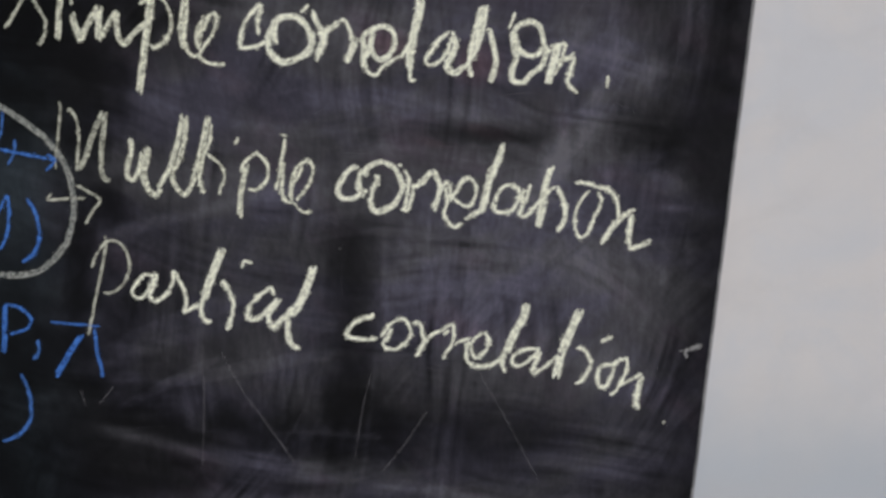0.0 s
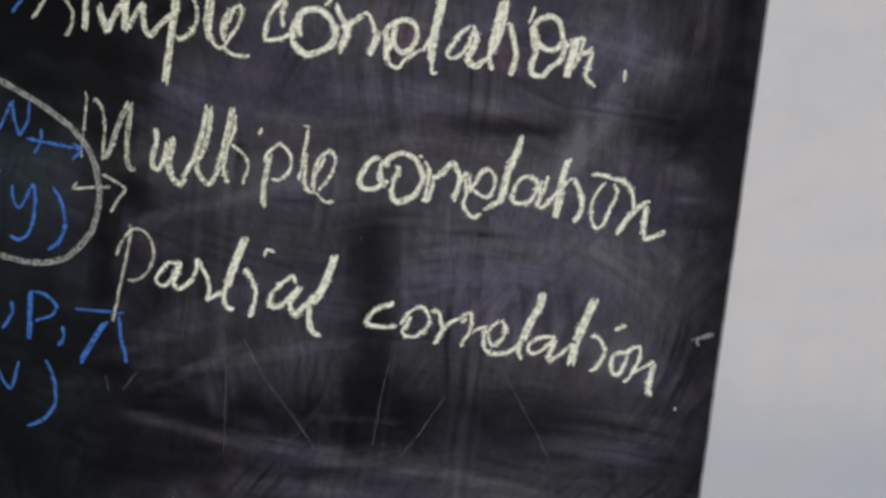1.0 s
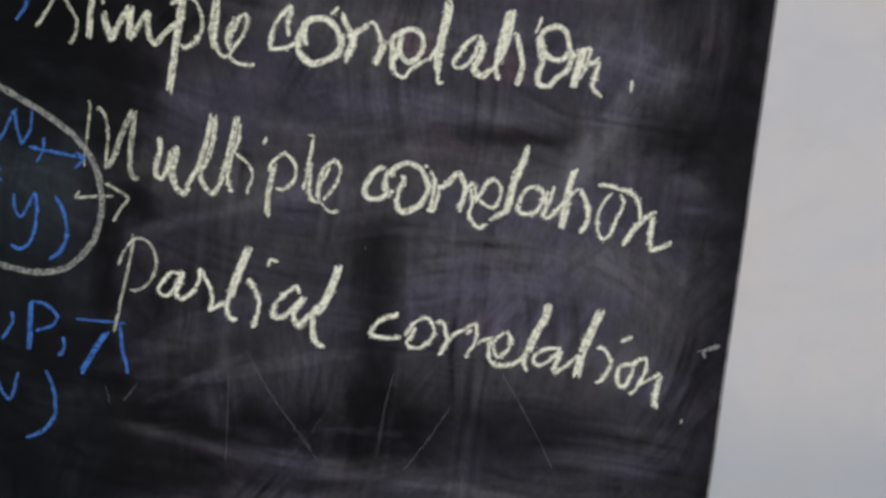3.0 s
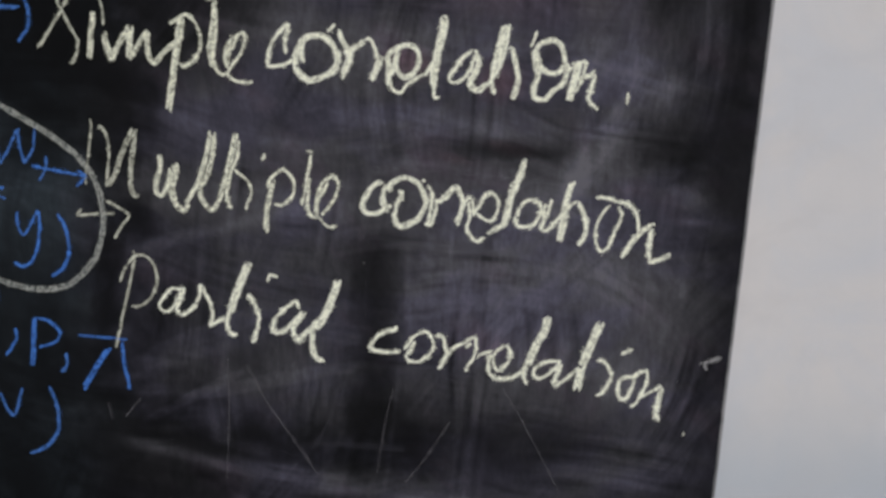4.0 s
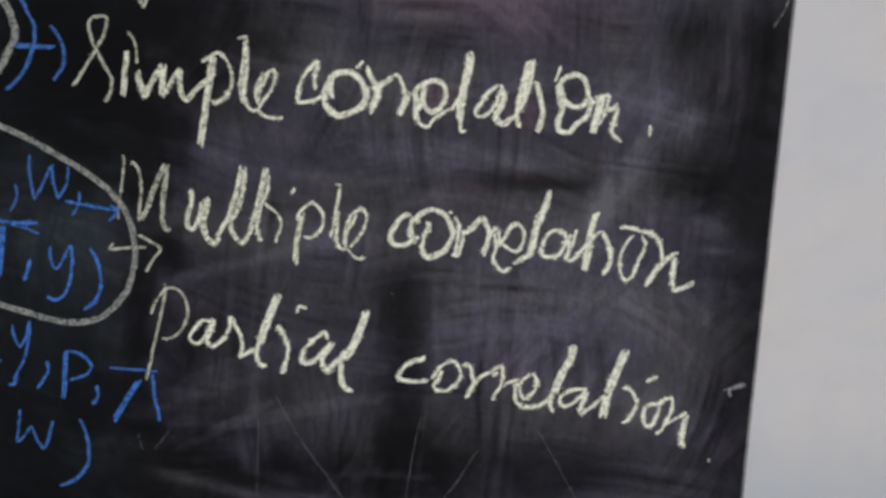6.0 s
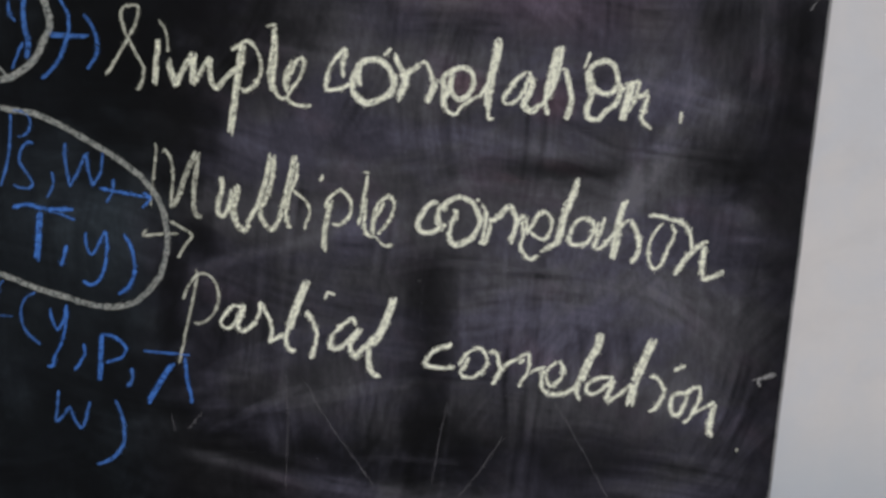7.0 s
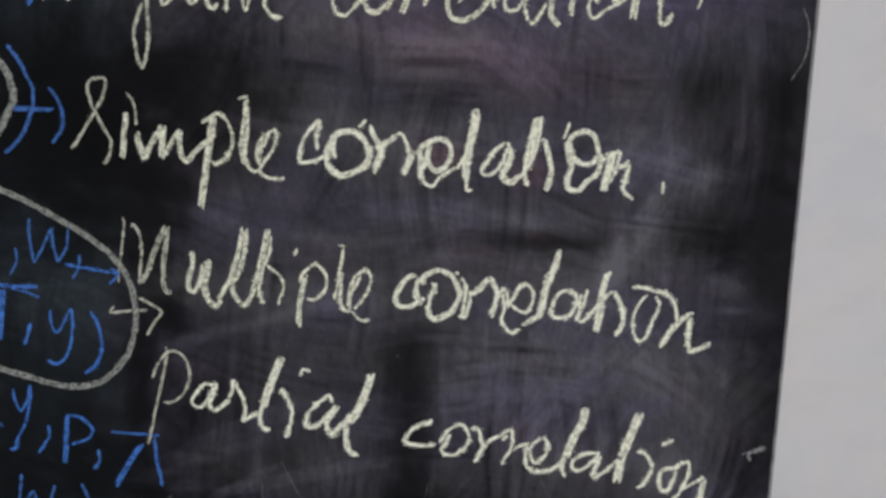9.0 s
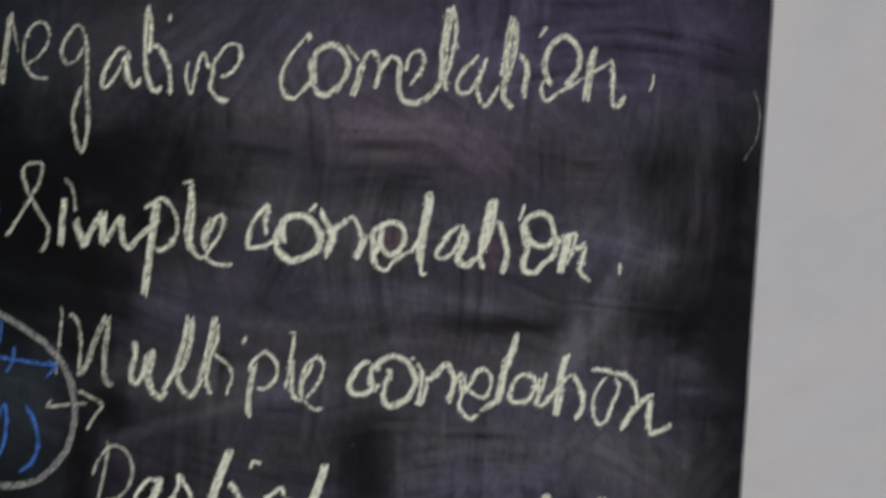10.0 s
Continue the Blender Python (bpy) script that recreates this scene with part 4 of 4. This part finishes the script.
line = writing('chalk_arrow', 'thin pale yellow chalk arrow crossing the ring', 'chalk arrow')
mark("shaft", PALE_LIGHT, line, -680, 1295, (3.5, (5, 7), (0, 2), (2, 0), (18, 2), (38, 4)))
mark("arrowhead", PALE_LIGHT, line, -651, 1273, (4.1, (0, 38), (13, 32), (23, 25), (16, 14), (8, 0)))

tagged(mark("chalk_smudge", DUST, None, -30, 1166, (5.0, (5, 0), (3, 6), (6, 11)), (7.5, (5, 9), (11, 12), (20, 13)), (2.2, (-4, 6), (0, 8), (5, 10)), again=False), 'small grey chalk smudge beside the board edge', 'chalk mark')

tagged(mark("chalk_scratch", DUST, None, -20, 1547, (1.7, (5, 67), (11, 53), (13, 36), (10, 18), (0, 0))), 'faint grey curved chalk scratch near the board edge', 'chalk mark')

tagged(mark("chalk_scratch", FAINT, None, -507, 1028, (2.9, (0, 118), (24, 75), (55, 32), (78, 0))), 'faint half-erased thin chalk line on the blackboard', 'chalk mark')
tagged(mark("chalk_scratch", FAINT, None, -527, 1016, (2.3, (0, 135), (2, 78), (0, 0))), 'faint half-erased thin chalk line on the blackboard', 'chalk mark')
tagged(mark("chalk_scratch", FAINT, None, -366, 1032, (2.3, (14, 98), (7, 59), (0, 0))), 'faint half-erased thin chalk line on the blackboard', 'chalk mark')
tagged(mark("chalk_scratch", FAINT, None, -238, 1023, (2.3, (0, 114), (35, 58), (68, 0))), 'faint half-erased thin chalk line on the blackboard', 'chalk mark')
tagged(mark("chalk_scratch", FAINT, None, -336, 1022, (2.9, (0, 0), (19, 26), (46, 73))), 'faint half-erased thin chalk line on the blackboard', 'chalk mark')

tagged(mark("chalk_scratch", FAINT, None, -653, 1079, (3.0, (0, 19), (4, 0))), 'faint half-erased thin chalk line on the blackboard', 'chalk mark')
tagged(mark("chalk_scratch", FAINT, None, -635, 1082, (3.0, (0, 0), (17, 22))), 'faint half-erased thin chalk line on the blackboard', 'chalk mark')

tagged(mark("chalk_speck", DUST, None, -389, 1261, (1.7, (0, 1), (2, 0))), 'tiny pale chalk speck on the blackboard', 'chalk mark')

tagged(mark("chalk_scratch", FAINT, None, -309, 1370, (1.1, (0, 4), (17, 1), (34, 0))), 'short faint chalk scratch above the writing', 'chalk mark')
